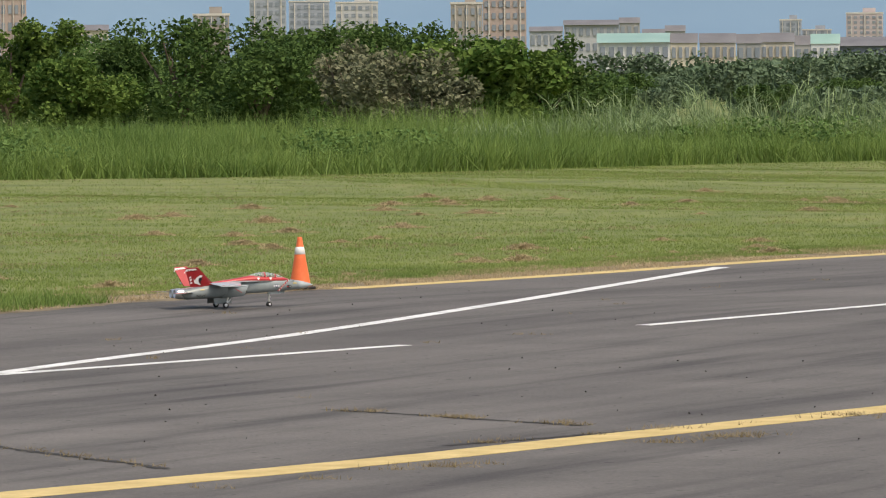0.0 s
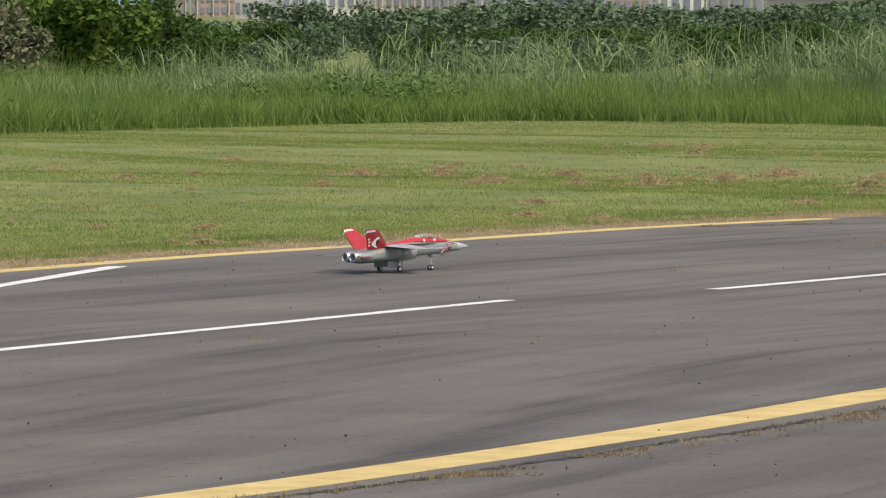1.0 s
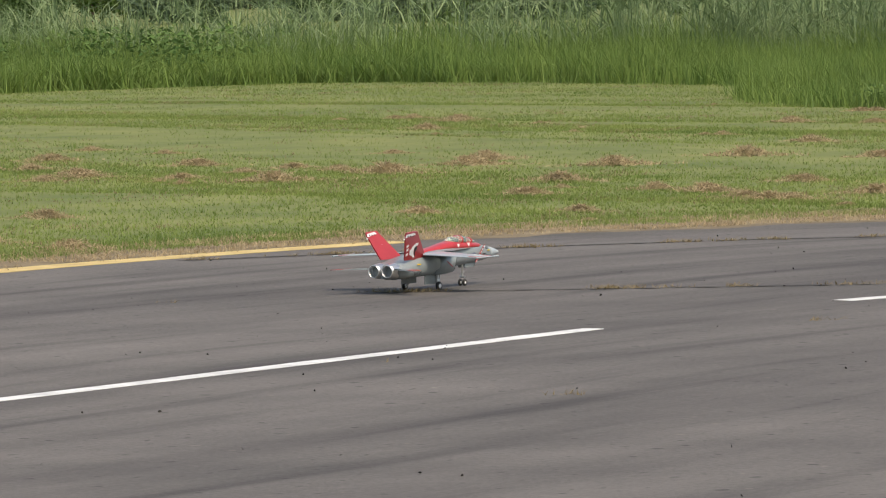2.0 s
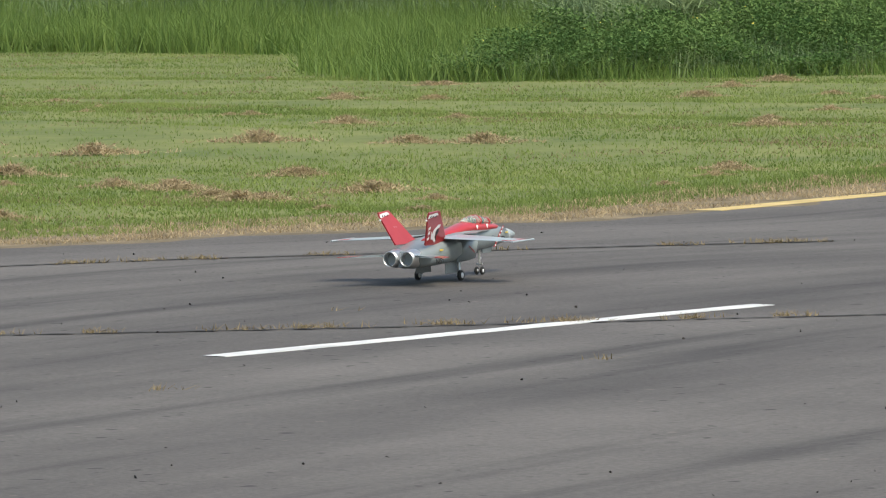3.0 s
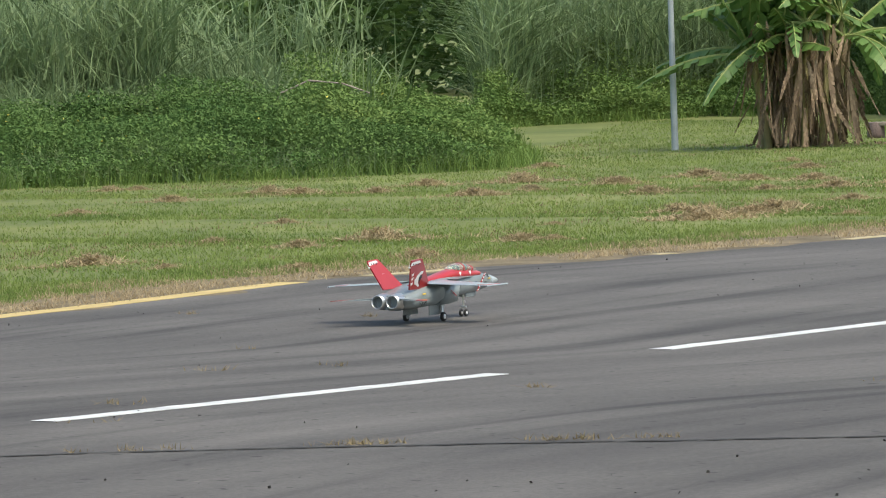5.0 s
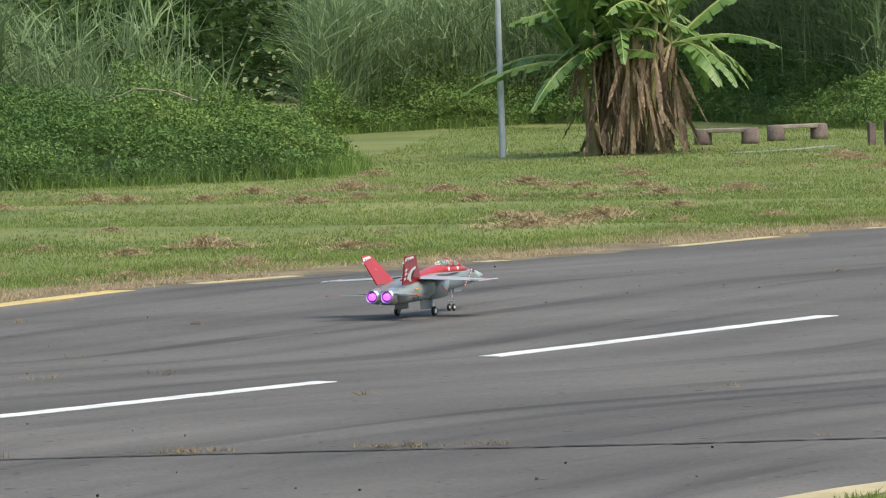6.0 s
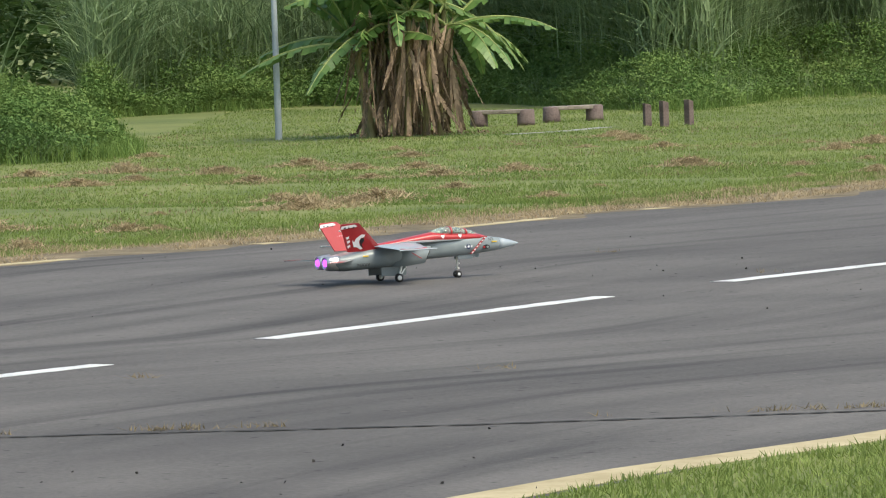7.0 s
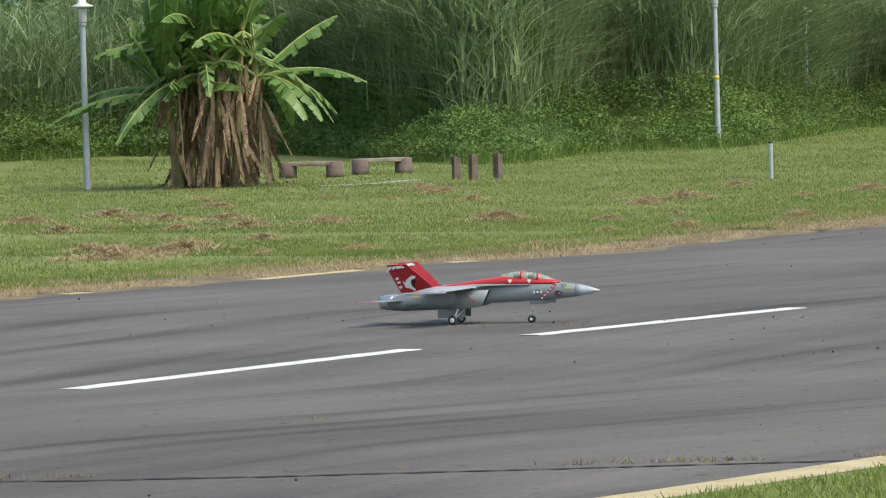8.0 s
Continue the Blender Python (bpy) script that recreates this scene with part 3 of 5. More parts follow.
# reeds
def reed_bed(p, height, mat, seed, label):
    """Thin upright stems with long leaves that spring from them at every height and droop."""
    rng = np.random.default_rng(seed + 500)
    stuff(blades("reed_stems", p, height, 0.022, 4, 0.16, mat, seed, segments=3, spread=0.2, bend=0.8), label, "reeds")
    q = np.repeat(p, 2, axis=0)
    h = np.repeat(height, 2)
    q = q + np.c_[rng.normal(0, 0.15, (len(q), 2)), h * rng.uniform(0.0, 0.8, len(q))]
    stuff(blades("reeds", q, 0.42 * h, 0.036, 6, 0.75, mat, seed + 1, segments=3, spread=0.14, bend=1.1), label, "reeds")


p, s, d = scatter(WOODLINE, S_BEND - 12, S_BAY, 4, 14, 5, 15)
h = 2.3 * (1 + 0.5 * lumps(p, 0.25, 5.0)) * np.clip((s - S_BEND + 14) / 14, 0.45, 1) * np.clip((S_BAY - s) / 16, 0.6, 1)
reed_bed(p, h, REED, 16, "tall feathery green reeds with drooping tips")
p, s, d = scatter(WOODLINE, S_BAY - 3, S_WEED - 3, 9.0, 17, 9, 17)
reed_bed(p, 2.9 * (1 + 0.3 * lumps(p, 0.4, 6.0)), REED, 18, "dense tall green reeds behind the weeds")
p, s, d = scatter(WOODLINE, S_HEDGE - 0.5, S_END + 10, 1.8, 10, 15, 19)
keep = d > np.interp(s, [S_WEED, S_HEDGE, S_BANK, S_BANK + 4, S_END], [6.5, 2.0, 2.3, 4.6, 4.2])
p = p[keep]
reed_bed(p, 2.7 * (1 + 0.35 * lumps(p, 0.4, 7.0)), REED, 20, "dense tall green reeds with drooping leaves")


p, s, d = scatter(WOODLINE, S_BANK + 4, S_END + 9, 4.2, 12, 17, 21)
reed_bed(p, 2.6 * (1 + 0.35 * lumps(p, 0.4, 7.0)), REED, 22, "dense tall green reeds on the bank")


def thicket():
    """Dark thicket that closes the view behind the reeds."""
    rng = np.random.default_rng(23)
    n = 70000
    x = rng.uniform(-30, 60, n)
    y = rng.uniform(152, 166, n)
    z = rng.uniform(0, 1, n) ** 0.8 * (4.2 + 0.8 * np.sin(x * 0.7) + 0.6 * np.sin(x * 1.9 + y))
    return stuff(leaves("thicket", np.c_[x, y, z], 0.2, LEAF_DARK, 24), "dark green thicket behind the reeds", "thicket")


thicket()


def weed_bed(name, s0, s1, d0, d1, height, per_m2, n, size, mat, seed, label):
    p, s, d = scatter(WOODLINE, s0, s1, d0, d1, per_m2, seed)
    rng = np.random.default_rng(seed + 1)
    h = height * (1 + 0.75 * lumps(p, 0.4, seed) + 0.4 * lumps(p, 1.1, seed + 3)) * np.clip(0.4 + d / 4.0, 0, 1.15)
    c = np.repeat(p, n, axis=0)
    k = rng.uniform(0, 1, len(c)) ** 0.6
    c = c + np.c_[rng.normal(0, 0.14, (len(c), 2)), k * np.repeat(h, n)]
    return stuff(leaves(name, c, size, mat, seed + 2), label, "weeds")


weed_bed("leafy_weeds", S_BAY - 2, S_WEED + 0.5, 0.2, 11, 0.85, 16, 80, 0.031, WEED, 31, "dense dark green leafy weeds with small flowers")
weed_bed("hedge_plants", S_WEED + 2.0, S_BANK + 3, 0.1, 3.2, 1.0, 24, 80, 0.036, HEDGE, 41, "dense bright green hedge of leafy shrubs")
weed_bed("bank_weeds", S_BANK - 4, S_END + 8, 0.2, 9.0, 0.6, 14, 60, 0.034, HEDGE, 51, "green weeds covering the earth bank")
p, s, d = scatter(WOODLINE, S_BAY - 2, S_WEED + 1, -0.1, 3.5, 45, 61)
stuff(blades("verge_grass", p, 0.28 * (1 + 0.5 * lumps(p, 0.6, 9.0)), 0.014, 7, 0.35, MEADOW, 62), "rank green grass fringing the weeds", "tall grass")
p, s, d = scatter(WOODLINE, S_WEED, S_END + 8, -0.4, 6, 26, 63)
stuff(blades("verge_grass", p, 0.25 * (1 + 0.6 * lumps(p, 0.6, 9.5)), 0.014, 7, 0.35, MEADOW, 64), "rank green grass fringing the hedge and bank", "tall grass")
p, s, d = scatter(WOODLINE, S_BAY - 2, S_WEED + 0.5, 0.3, 9, 16, 59)
stuff(blades("weed_stalks", p, 0.62 * (1 + 0.6 * lumps(p, 0.5, 12.0)), 0.018, 6, 0.4, REED, 60, segments=3, spread=0.12, bend=1.2), "long grass stalks among the weeds", "tall grass")
p, s, d = scatter(WOODLINE, S_BANK, S_END, 0.6, 6, 14, 57)
stuff(blades("weed_stalks", p, 0.5 * (1 + 0.6 * lumps(p, 0.5, 12.0)), 0.018, 6, 0.4, REED, 58, segments=3, spread=0.12, bend=1.2), "long grass stalks on the bank", "tall grass")
p, s, d = scatter(WOODLINE, S_BAY - 2, S_WEED, 0.6, 8, 3.2, 65)
p[:, 2] += 0.55 + 0.25 * np.random.default_rng(2).normal(0, 1, len(p))
stuff(leaves("yellow_flowers", p, 0.022, FLOWER, 66), "tiny yellow flowers on the weeds", "flowers")

# darker bushes scattered through the meadow
p, s, d = scatter(WOODLINE, 0, S_BEND, 1.0, 13, 0.55, 67)
keep = lumps(p, 0.12, 8.0) > 0.02
p, n_ = p[keep], 110
_r = np.random.default_rng(68)
c = np.repeat(p, n_, axis=0) + np.c_[_r.normal(0, 0.38, (len(p) * n_, 2)), _r.uniform(0.1, 1, len(p) * n_) ** 0.7 * np.repeat(_r.uniform(0.6, 1.25, len(p)), n_)]
stuff(leaves("meadow_bushes", c, 0.075, WEED, 69), "dark green leafy bushes in the meadow", "bushes")

# dry grass along the edge, on the lawn and in the cracks
E0, E1 = near_to(EDGE, -28, -2), near_to(EDGE, 14, 88)
p, s, d = scatter(EDGE, E0, E1, -0.1, 1.9, 90, 71)
keep = lumps(p, 0.7, 4.0) > -0.25
p = p[keep]
stuff(blades("dry_grass", p, np.full(len(p), 0.075), 0.013, 5, 0.9, HAY_DRY, 72, segments=1, spread=0.06), "dry straw-coloured grass along the runway edge", "dry grass")
p, s, d = scatter(EDGE, E0, E1, 0.9, 2.6, 70, 73)
stuff(blades("edge_grass", p, np.full(len(p), 0.07), 0.013, 5, 0.5, LAWN, 74, segments=1, spread=0.06), "green grass tufts along the runway edge", "grass")


_rng = np.random.default_rng(78)
_w = _rng.uniform(near_to(EDGE, -27.2, 3), near_to(EDGE, -25.9, 13), 900)
p = np.c_[EDGE.at(_w) + EDGE.out(_w) * np.abs(_rng.normal(0.6, 0.8, 900))[:, None], np.zeros(900)]
stuff(blades("verge_grass", p, np.full(900, 0.18), 0.018, 7, 0.5, MEADOW, 79), "lush green grass tussocks at the runway edge", "tall grass")
_w = _rng.uniform(E0, E1, 110000)
_d = 0.6 + 60 * _rng.uniform(0, 1, 110000) ** 1.5
p = EDGE.at(_w) + EDGE.out(_w) * _d[:, None]
_m = np.array([noise.noise(Vector((a * 0.3, b * 0.45, 0))) + 0.5 * noise.noise(Vector((a * 1.1, b * 1.4, 5))) for a, b in zip(_w, _d)])
p = p[(_m > 0.24) & (p[:, 1] < np.interp(p[:, 0], LAWN_END[0], LAWN_END[1]) - 1)]
stuff(blades("dry_patches", np.c_[p, np.zeros(len(p))], np.full(len(p), 0.045), 0.016, 4, 1.0, DRY_WEED, 82, segments=1, spread=0.12), "thin rows of dry mown grass on the lawn", "dry grass")


def hay_mesh(seed):
    rng = np.random.default_rng(seed)
    n = 260
    r = np.abs(rng.normal(0, 0.32, n))
    a = rng.uniform(0, 2 * np.pi, n)
    base = np.c_[r * np.cos(a), r * np.sin(a) * 0.6, 0.12 * np.exp(-(r / 0.3) ** 2) * rng.uniform(0, 1, n)]
    return blades("hay_clump", base, np.full(n, 0.06), 0.02, 3, 1.4, HAY_DRY, seed + 1, segments=1, spread=0.04)


hay_kinds = [hay_mesh(80 + k * 3) for k in range(4)]
_rng = np.random.default_rng(90)
HAY = [(-15.4, 63.5), (-18.6, 70.0), (-16.1, 82.0), (-15.8, 84.1), (-15.2, 88.2), (-11.2, 56.0), (-18.3, 64.7), (-16.3, 63.8), (-9.3, 60.9), (-6.8, 64.9), (-6.8, 83.0), (-5.4, 80.9), (-4.4, 83.0), (-15.0, 87.3), (-3.6, 68.3), (0.7, 77.5), (-3.6, 68.0), (3.3, 84.2), (2.7, 82.2), (-2.8, 80.4), (-2.9, 69.9), (-22.5, 57.2), (-21.8, 59.6), (-15.5, 55.8), (-18.7, 56.6), (-19.3, 61.6), (-29.1, 62.5), (-28.4, 65.4), (-22.0, 60.7), (-21.4, 62.2), (-36.6, 48.7), (-32.4, 35.6), (-38.2, 61.0)]
while len(HAY) < 290:
    s_ = _rng.uniform(E0 + 4, E1 - 4)
    q = EDGE.at(s_) + EDGE.out(s_) * (1.5 + 34 * _rng.uniform() ** 1.3)
    if q[1] < np.interp(q[0], LAWN_END[0], LAWN_END[1]) - 3:
        HAY.append((float(q[0]), float(q[1])))
used = set()
for k, (x, y) in enumerate(HAY):
    src = hay_kinds[k % 4]
    ob = src if k % 4 not in used else src.copy()
    if k % 4 in used:
        scene.collection.objects.link(ob)
    used.add(k % 4)
    sc = float(_rng.uniform(0.6, 1.2)) if k < 33 else float(_rng.uniform(0.3, 0.85))
    ob.matrix_basis = pose(x, y, 0.0, 0, 0, float(_rng.uniform(-35, 35))) @ Matrix.Diagonal((sc * 1.1, sc * 1.0, sc, 1))
    tagged(ob, "small heap of dry brown mown grass on the lawn", "hay clump", "hay clumps on the lawn", "stuff")

p = []
for c in CRACKS[:5]:
    ln = Line(c)
    for s_ in _rng.uniform(0, ln.length, int(ln.length * 2.6)):
        q = ln.at(s_)
        for _ in range(int(_rng.integers(1, 18))):
            p.append((q[0] + _rng.normal(0, 0.1), q[1] + _rng.normal(0, 0.04), 0.015))
for s_ in _rng.uniform(near_to(NEAR_LINE, -14, -19), near_to(NEAR_LINE, -6, 10), 46):
    q = NEAR_LINE.at(s_) - NEAR_LINE.out(s_) * 0.8
    for _ in range(int(_rng.integers(3, 22))):
        p.append((q[0] + _rng.normal(0, 0.16), q[1] + _rng.normal(0, 0.04), 0.015))
for _ in range(60):
    q = EDGE.at(_rng.uniform(E0, E1))
    q = (q[0] + _rng.uniform(1, 14), q[1] - _rng.uniform(0, 8))
    for _ in range(int(_rng.integers(1, 8))):
        p.append((q[0] + _rng.normal(0, 0.08), q[1] + _rng.normal(0, 0.05), 0.015))
p = np.array(p)
stuff(blades("crack_weeds", p, np.full(len(p), 0.045), 0.009, 4, 1.0, DRY_WEED, 75, segments=1, spread=0.025), "dry weeds growing in the asphalt cracks", "dry grass")


def grit():
    """Crumbs of asphalt and pale chips on the runway."""
    rng = np.random.default_rng(76)
    n = 900
    a = rng.uniform(near_to(EDGE, -30, -15), near_to(EDGE, 5, 72), n)
    x, y = (EDGE.at(a) - EDGE.out(a) * rng.uniform(1, 23, n)[:, None]).T
    return stuff(leaves("asphalt_grit", np.c_[x, y, np.full(n, 0.018)], 0.011, TAR, 77, narrow=0.8), "dark crumbs of asphalt lying on the runway", "grit")


grit()


# ---- trees ----
def tree(x, y, height, half, mat, seed, label, count=5200, size=0.085, group="", trunk=True):
    rng = np.random.default_rng(seed)
    root = empty("tree", pose(x, y, 0), label, "tree", group)
    if trunk:
        bm = bmesh.new()
        for k in range(6):
            a = k * 1.05 + rng.uniform(0, 0.5)
            p0 = Vector((0, 0, 0)) if k == 0 else Vector((0, 0, height * rng.uniform(0.12, 0.3)))
            p1 = Vector((half * 0.5 * math.cos(a), half * 0.5 * math.sin(a), height * rng.uniform(0.5, 0.8))) if k else Vector((0.05, 0, height * 0.7))
            turn = (p1 - p0).to_track_quat("Z", "Y").to_matrix().to_4x4()
            bmesh.ops.create_cone(bm, cap_ends=True, segments=8, radius1=height * (0.022 if k else 0.035), radius2=height * 0.006, depth=(p1 - p0).length,
                                  matrix=Matrix.Translation((p0 + p1) / 2) @ turn)
        part("trunk", bm, BARK, root)
    lobes = 16
    c = np.c_[rng.normal(0, half * 0.42, (lobes, 2)), height * rng.uniform(0.25, 0.86, lobes)]
    c[:, :2] *= np.clip(1.25 - (c[:, 2:] / height - 0.5) ** 2 * 2.2, 0.3, 1.2)
    r = half * rng.uniform(0.25, 0.5, lobes)
    r = np.minimum(r, height - c[:, 2])
    w = rng.choice(lobes, count, p=r**2 / (r**2).sum())
    u = rng.normal(0, 1, (count, 3))
    u /= np.linalg.norm(u, axis=1, keepdims=True)
    q = c[w] + u * (r[w] * rng.uniform(0.4, 1.08, count))[:, None] * np.array([1, 1, 0.85])
    q = q[q[:, 2] > 0.05]
    leaves("crown", q, size, mat, seed + 1, parent=root)
    return root


for k, (x, y, h, half, mat, lab) in enumerate((
        (-79.5, 143.4, 4.75, 1.7, LEAF_MID, "leafy green tree at the wood's edge"), (-71.1, 127.6, 3.2, 1.7, LEAF_MID, "bushy yellow-green young tree"), (-73.2, 144.1, 4.65, 3.2, LEAF_DARK, "broad dark green tree with dense foliage"),
        (-67.6, 136.5, 3.8, 2.1, LEAF_DARK, "dark green bushy tree at wood edge"), (-60.5, 125.3, 3.8, 2.0, LEAF_GREY, "grey-green feathery tree with pale seed heads"), (-71.2, 161.5, 4.6, 3.0, LEAF_DARK, "broad dark green tree with dense foliage"),
        (-60.6, 138.4, 3.7, 2.15, LEAF_MID, "bright green large-leaved tree"), (-61.9, 151.3, 3.9, 2.4, LEAF_DARK, "dark green tree with dense foliage"), 
        (-57.6, 123.8, 2.5, 1.4, LEAF_GREY, "grey-green feathery shrub at wood edge"), (-76.9, 147.6, 3.9, 1.9, LEAF_DARK, "dark green tree behind the shrubs"), (-74.1, 160.6, 4.3, 2.2, LEAF_DARK, "dark green tree behind the shrubs"), (-78.0, 128.7, 4.2, 2.4, LEAF_MID, "green tree at the wood's edge"))):
    big = mat is LEAF_MID and k == 6
    tree(x, y, h, half, mat, 200 + 7 * k, lab, 9500, 0.15 if big else 0.105, "trees at the wood's edge")
for k, (x, y, h, half, mat) in enumerate((
        (-90.2, 228.8, 2.25, 2.3, LEAF_MID), (-85.6, 229.9, 2.6, 2.0, LEAF_MID), (-85.1, 240.2, 2.7, 1.8, LEAF_DARK), (-92.2, 271.6, 2.3, 2.2, LEAF_FAR), (-71.3, 219.0, 3.0, 2.1, LEAF_DARK), (-67.7, 220.9, 3.5, 2.5, LEAF_DARK),
        (-63.9, 222.7, 3.45, 2.5, LEAF_DARK), (-60.1, 225.1, 3.7, 2.3, LEAF_DARK), (-55.4, 224.5, 3.9, 2.6, LEAF_DARK), (-49.9, 220.9, 3.8, 2.6, LEAF_DARK))):
    tree(x, y, h * (0.55 if k > 3 else 0.8), half, mat, 400 + 7 * k, "round dense green tree behind the reeds" if mat is not LEAF_FAR else "green tree far off, haze in its colour", 7000, 0.11, "trees behind the meadow")
for k, (x, y, h, half) in enumerate((
        (-106.2, 320.7, 3.3, 3.4), (-95.9, 301.8, 2.85, 3.6), (-86.4, 282.8, 2.6, 3.4), (-89.9, 314.7, 3.3, 4.0), (-78.2, 285.9, 2.4, 3.4), (-76.3, 298.1, 2.6, 3.2), (-72.6, 300.0, 2.9, 3.2), (-72.1, 221.6, 1.7, 2.4), (-68.7, 222.6, 1.6, 2.2),
        (-78.2, 220.0, 1.5, 2.0), (-73.2, 263.2, 3.0, 3.9), (-77.6, 263.3, 3.2, 3.4), (-65.9, 211.8, 1.6, 2.6), (-61.3, 211.7, 1.5, 2.4), (-64.2, 297.4, 3.0, 4.0), (-56.0, 294.1, 3.1, 4.0), (-48.4, 283.8, 3.2, 4.0), (-40.1, 285.5, 3.3, 4.0), (-31.9, 288.0, 3.4, 4.2))):
    tree(x, y, h, half, LEAF_FAR, 600 + 5 * k, "green tree on the far plain, haze in its colour", 4200, 0.16, "trees on the far plain", trunk=False)
for k, (x, y, h, half) in enumerate(((4.6, 133.0, 3.0, 1.6), (1.7, 118.0, 1.7, 1.0), (12.4, 136.0, 2.9, 1.4), (-1.2, 134.0, 3.0, 1.4), (-14.6, 93.0, 1.2, 1.2))):
    tree(x, y, h, half, LEAF_DARK, 800 + 5 * k, "dark green shrub among the reeds", 3200, 0.05, "shrubs")


START = (2.0, -60.9)


def undergrowth():
    """Dark leafy undergrowth that closes the wood between its trees."""
    rng = np.random.default_rng(911)
    n = 60000
    a = np.radians(rng.uniform(106.8, 114.5, n))
    r = rng.uniform(218, 268, n)
    top = 2.9 + 0.7 * np.sin(a * 150) + (r - 230) * 0.02
    z = rng.uniform(0, 1, n) ** 0.75 * top * np.clip((np.degrees(a) - 106.5) / 1.2, 0.4, 1)
    return stuff(leaves("undergrowth", np.c_[START[0] + r * np.cos(a), START[1] + r * np.sin(a), z], 0.11, LEAF_DARK, 912), "dark leafy undergrowth between the trees", "undergrowth")


undergrowth()


def far_woods():
    """Closed woods that bound the plain all round, out to the houses."""
    rng = np.random.default_rng(901)
    n = 52000
    a = np.radians(rng.uniform(70, 116, n))
    r = rng.uniform(390, 560, n)
    z = rng.uniform(0, 1, n) ** 0.7 * (2.3 + 0.9 * np.sin(a * 60) * np.cos(a * 23 + 1))
    return stuff(leaves("far_woods", np.c_[START[0] + r * np.cos(a), START[1] + r * np.sin(a), z], 0.34, LEAF_FAR, 902), "far woods on the plain, haze in their colour", "woods")


far_woods()
p, s, d = scatter(WOODLINE, reach(WOODLINE, -57, 87.5), S_BEND, 16, 90, 1.0, 905)
stuff(blades("far_meadow", p, 0.75 * (1 + 0.5 * lumps(p, 0.15, 1.0)), 0.09, 9, 0.35, LEAF_FAR, 906, spread=0.4), "rank grass on the far plain, green paled as haze", "tall grass")

# ---- the town and the hills ----
unit_pane = bpy.data.meshes.new("window")
_bm = box(1, 1, 1)
_bm.to_mesh(unit_pane)
_bm.free()
unit_pane.materials.append(PANE)


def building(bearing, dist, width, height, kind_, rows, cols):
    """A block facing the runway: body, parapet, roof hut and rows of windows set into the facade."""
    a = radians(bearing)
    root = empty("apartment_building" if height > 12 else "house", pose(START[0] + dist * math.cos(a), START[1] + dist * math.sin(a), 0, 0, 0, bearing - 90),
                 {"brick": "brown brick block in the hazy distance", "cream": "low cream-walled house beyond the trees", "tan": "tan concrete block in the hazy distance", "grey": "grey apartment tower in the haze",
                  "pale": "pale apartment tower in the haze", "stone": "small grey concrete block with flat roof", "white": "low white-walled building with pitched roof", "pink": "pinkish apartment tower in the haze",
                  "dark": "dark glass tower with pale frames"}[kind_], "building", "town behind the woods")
    depth = min(width, 16)
    part("wall", box(width, depth, height, (0, depth / 2, height / 2)), WALLS[kind_], root)
    if height > 9:
        part("parapet", box(width + 0.3, depth + 0.3, height * 0.012 + 0.3, (0, depth / 2, height)), TRIM, root)
        part("roof_hut", box(width * 0.35, depth * 0.4, height * 0.05 + 0.8, (width * 0.12, depth / 2, height * 1.02 + 0.6)), WALLS[kind_], root)
        for k in range(3):
            part("pier", box(width * 0.03, 0.5, height * 0.97, ((k - 1) * width * 0.36, -0.2, height * 0.49)), TRIM, root)
    else:
        bm = slab([(-depth * 0.56, 0), (depth * 0.56, 0), (0, 0.9)], width * 1.04, Matrix.Translation((0, depth / 2, height)) @ Matrix(((0, 0, 1, 0), (1, 0, 0, 0), (0, 1, 0, 0), (0, 0, 0, 1))))
        part("roof", bm, GREEN_ROOF if kind_ == "white" else DARK_ROOF, root)
    tall = height if height < 12 else height * 0.96
    for i in range(rows):
        for j in range(cols):
            ob = new("window", unit_pane)
            ob.parent = root
            w = width / cols
            ob.matrix_basis = Matrix.Translation(((j + 0.5) * w - width / 2, -0.02, (i + 0.55) * tall / rows)) @ Matrix.Diagonal((w * 0.56, 0.35, tall / rows * 0.5, 1))
    return root


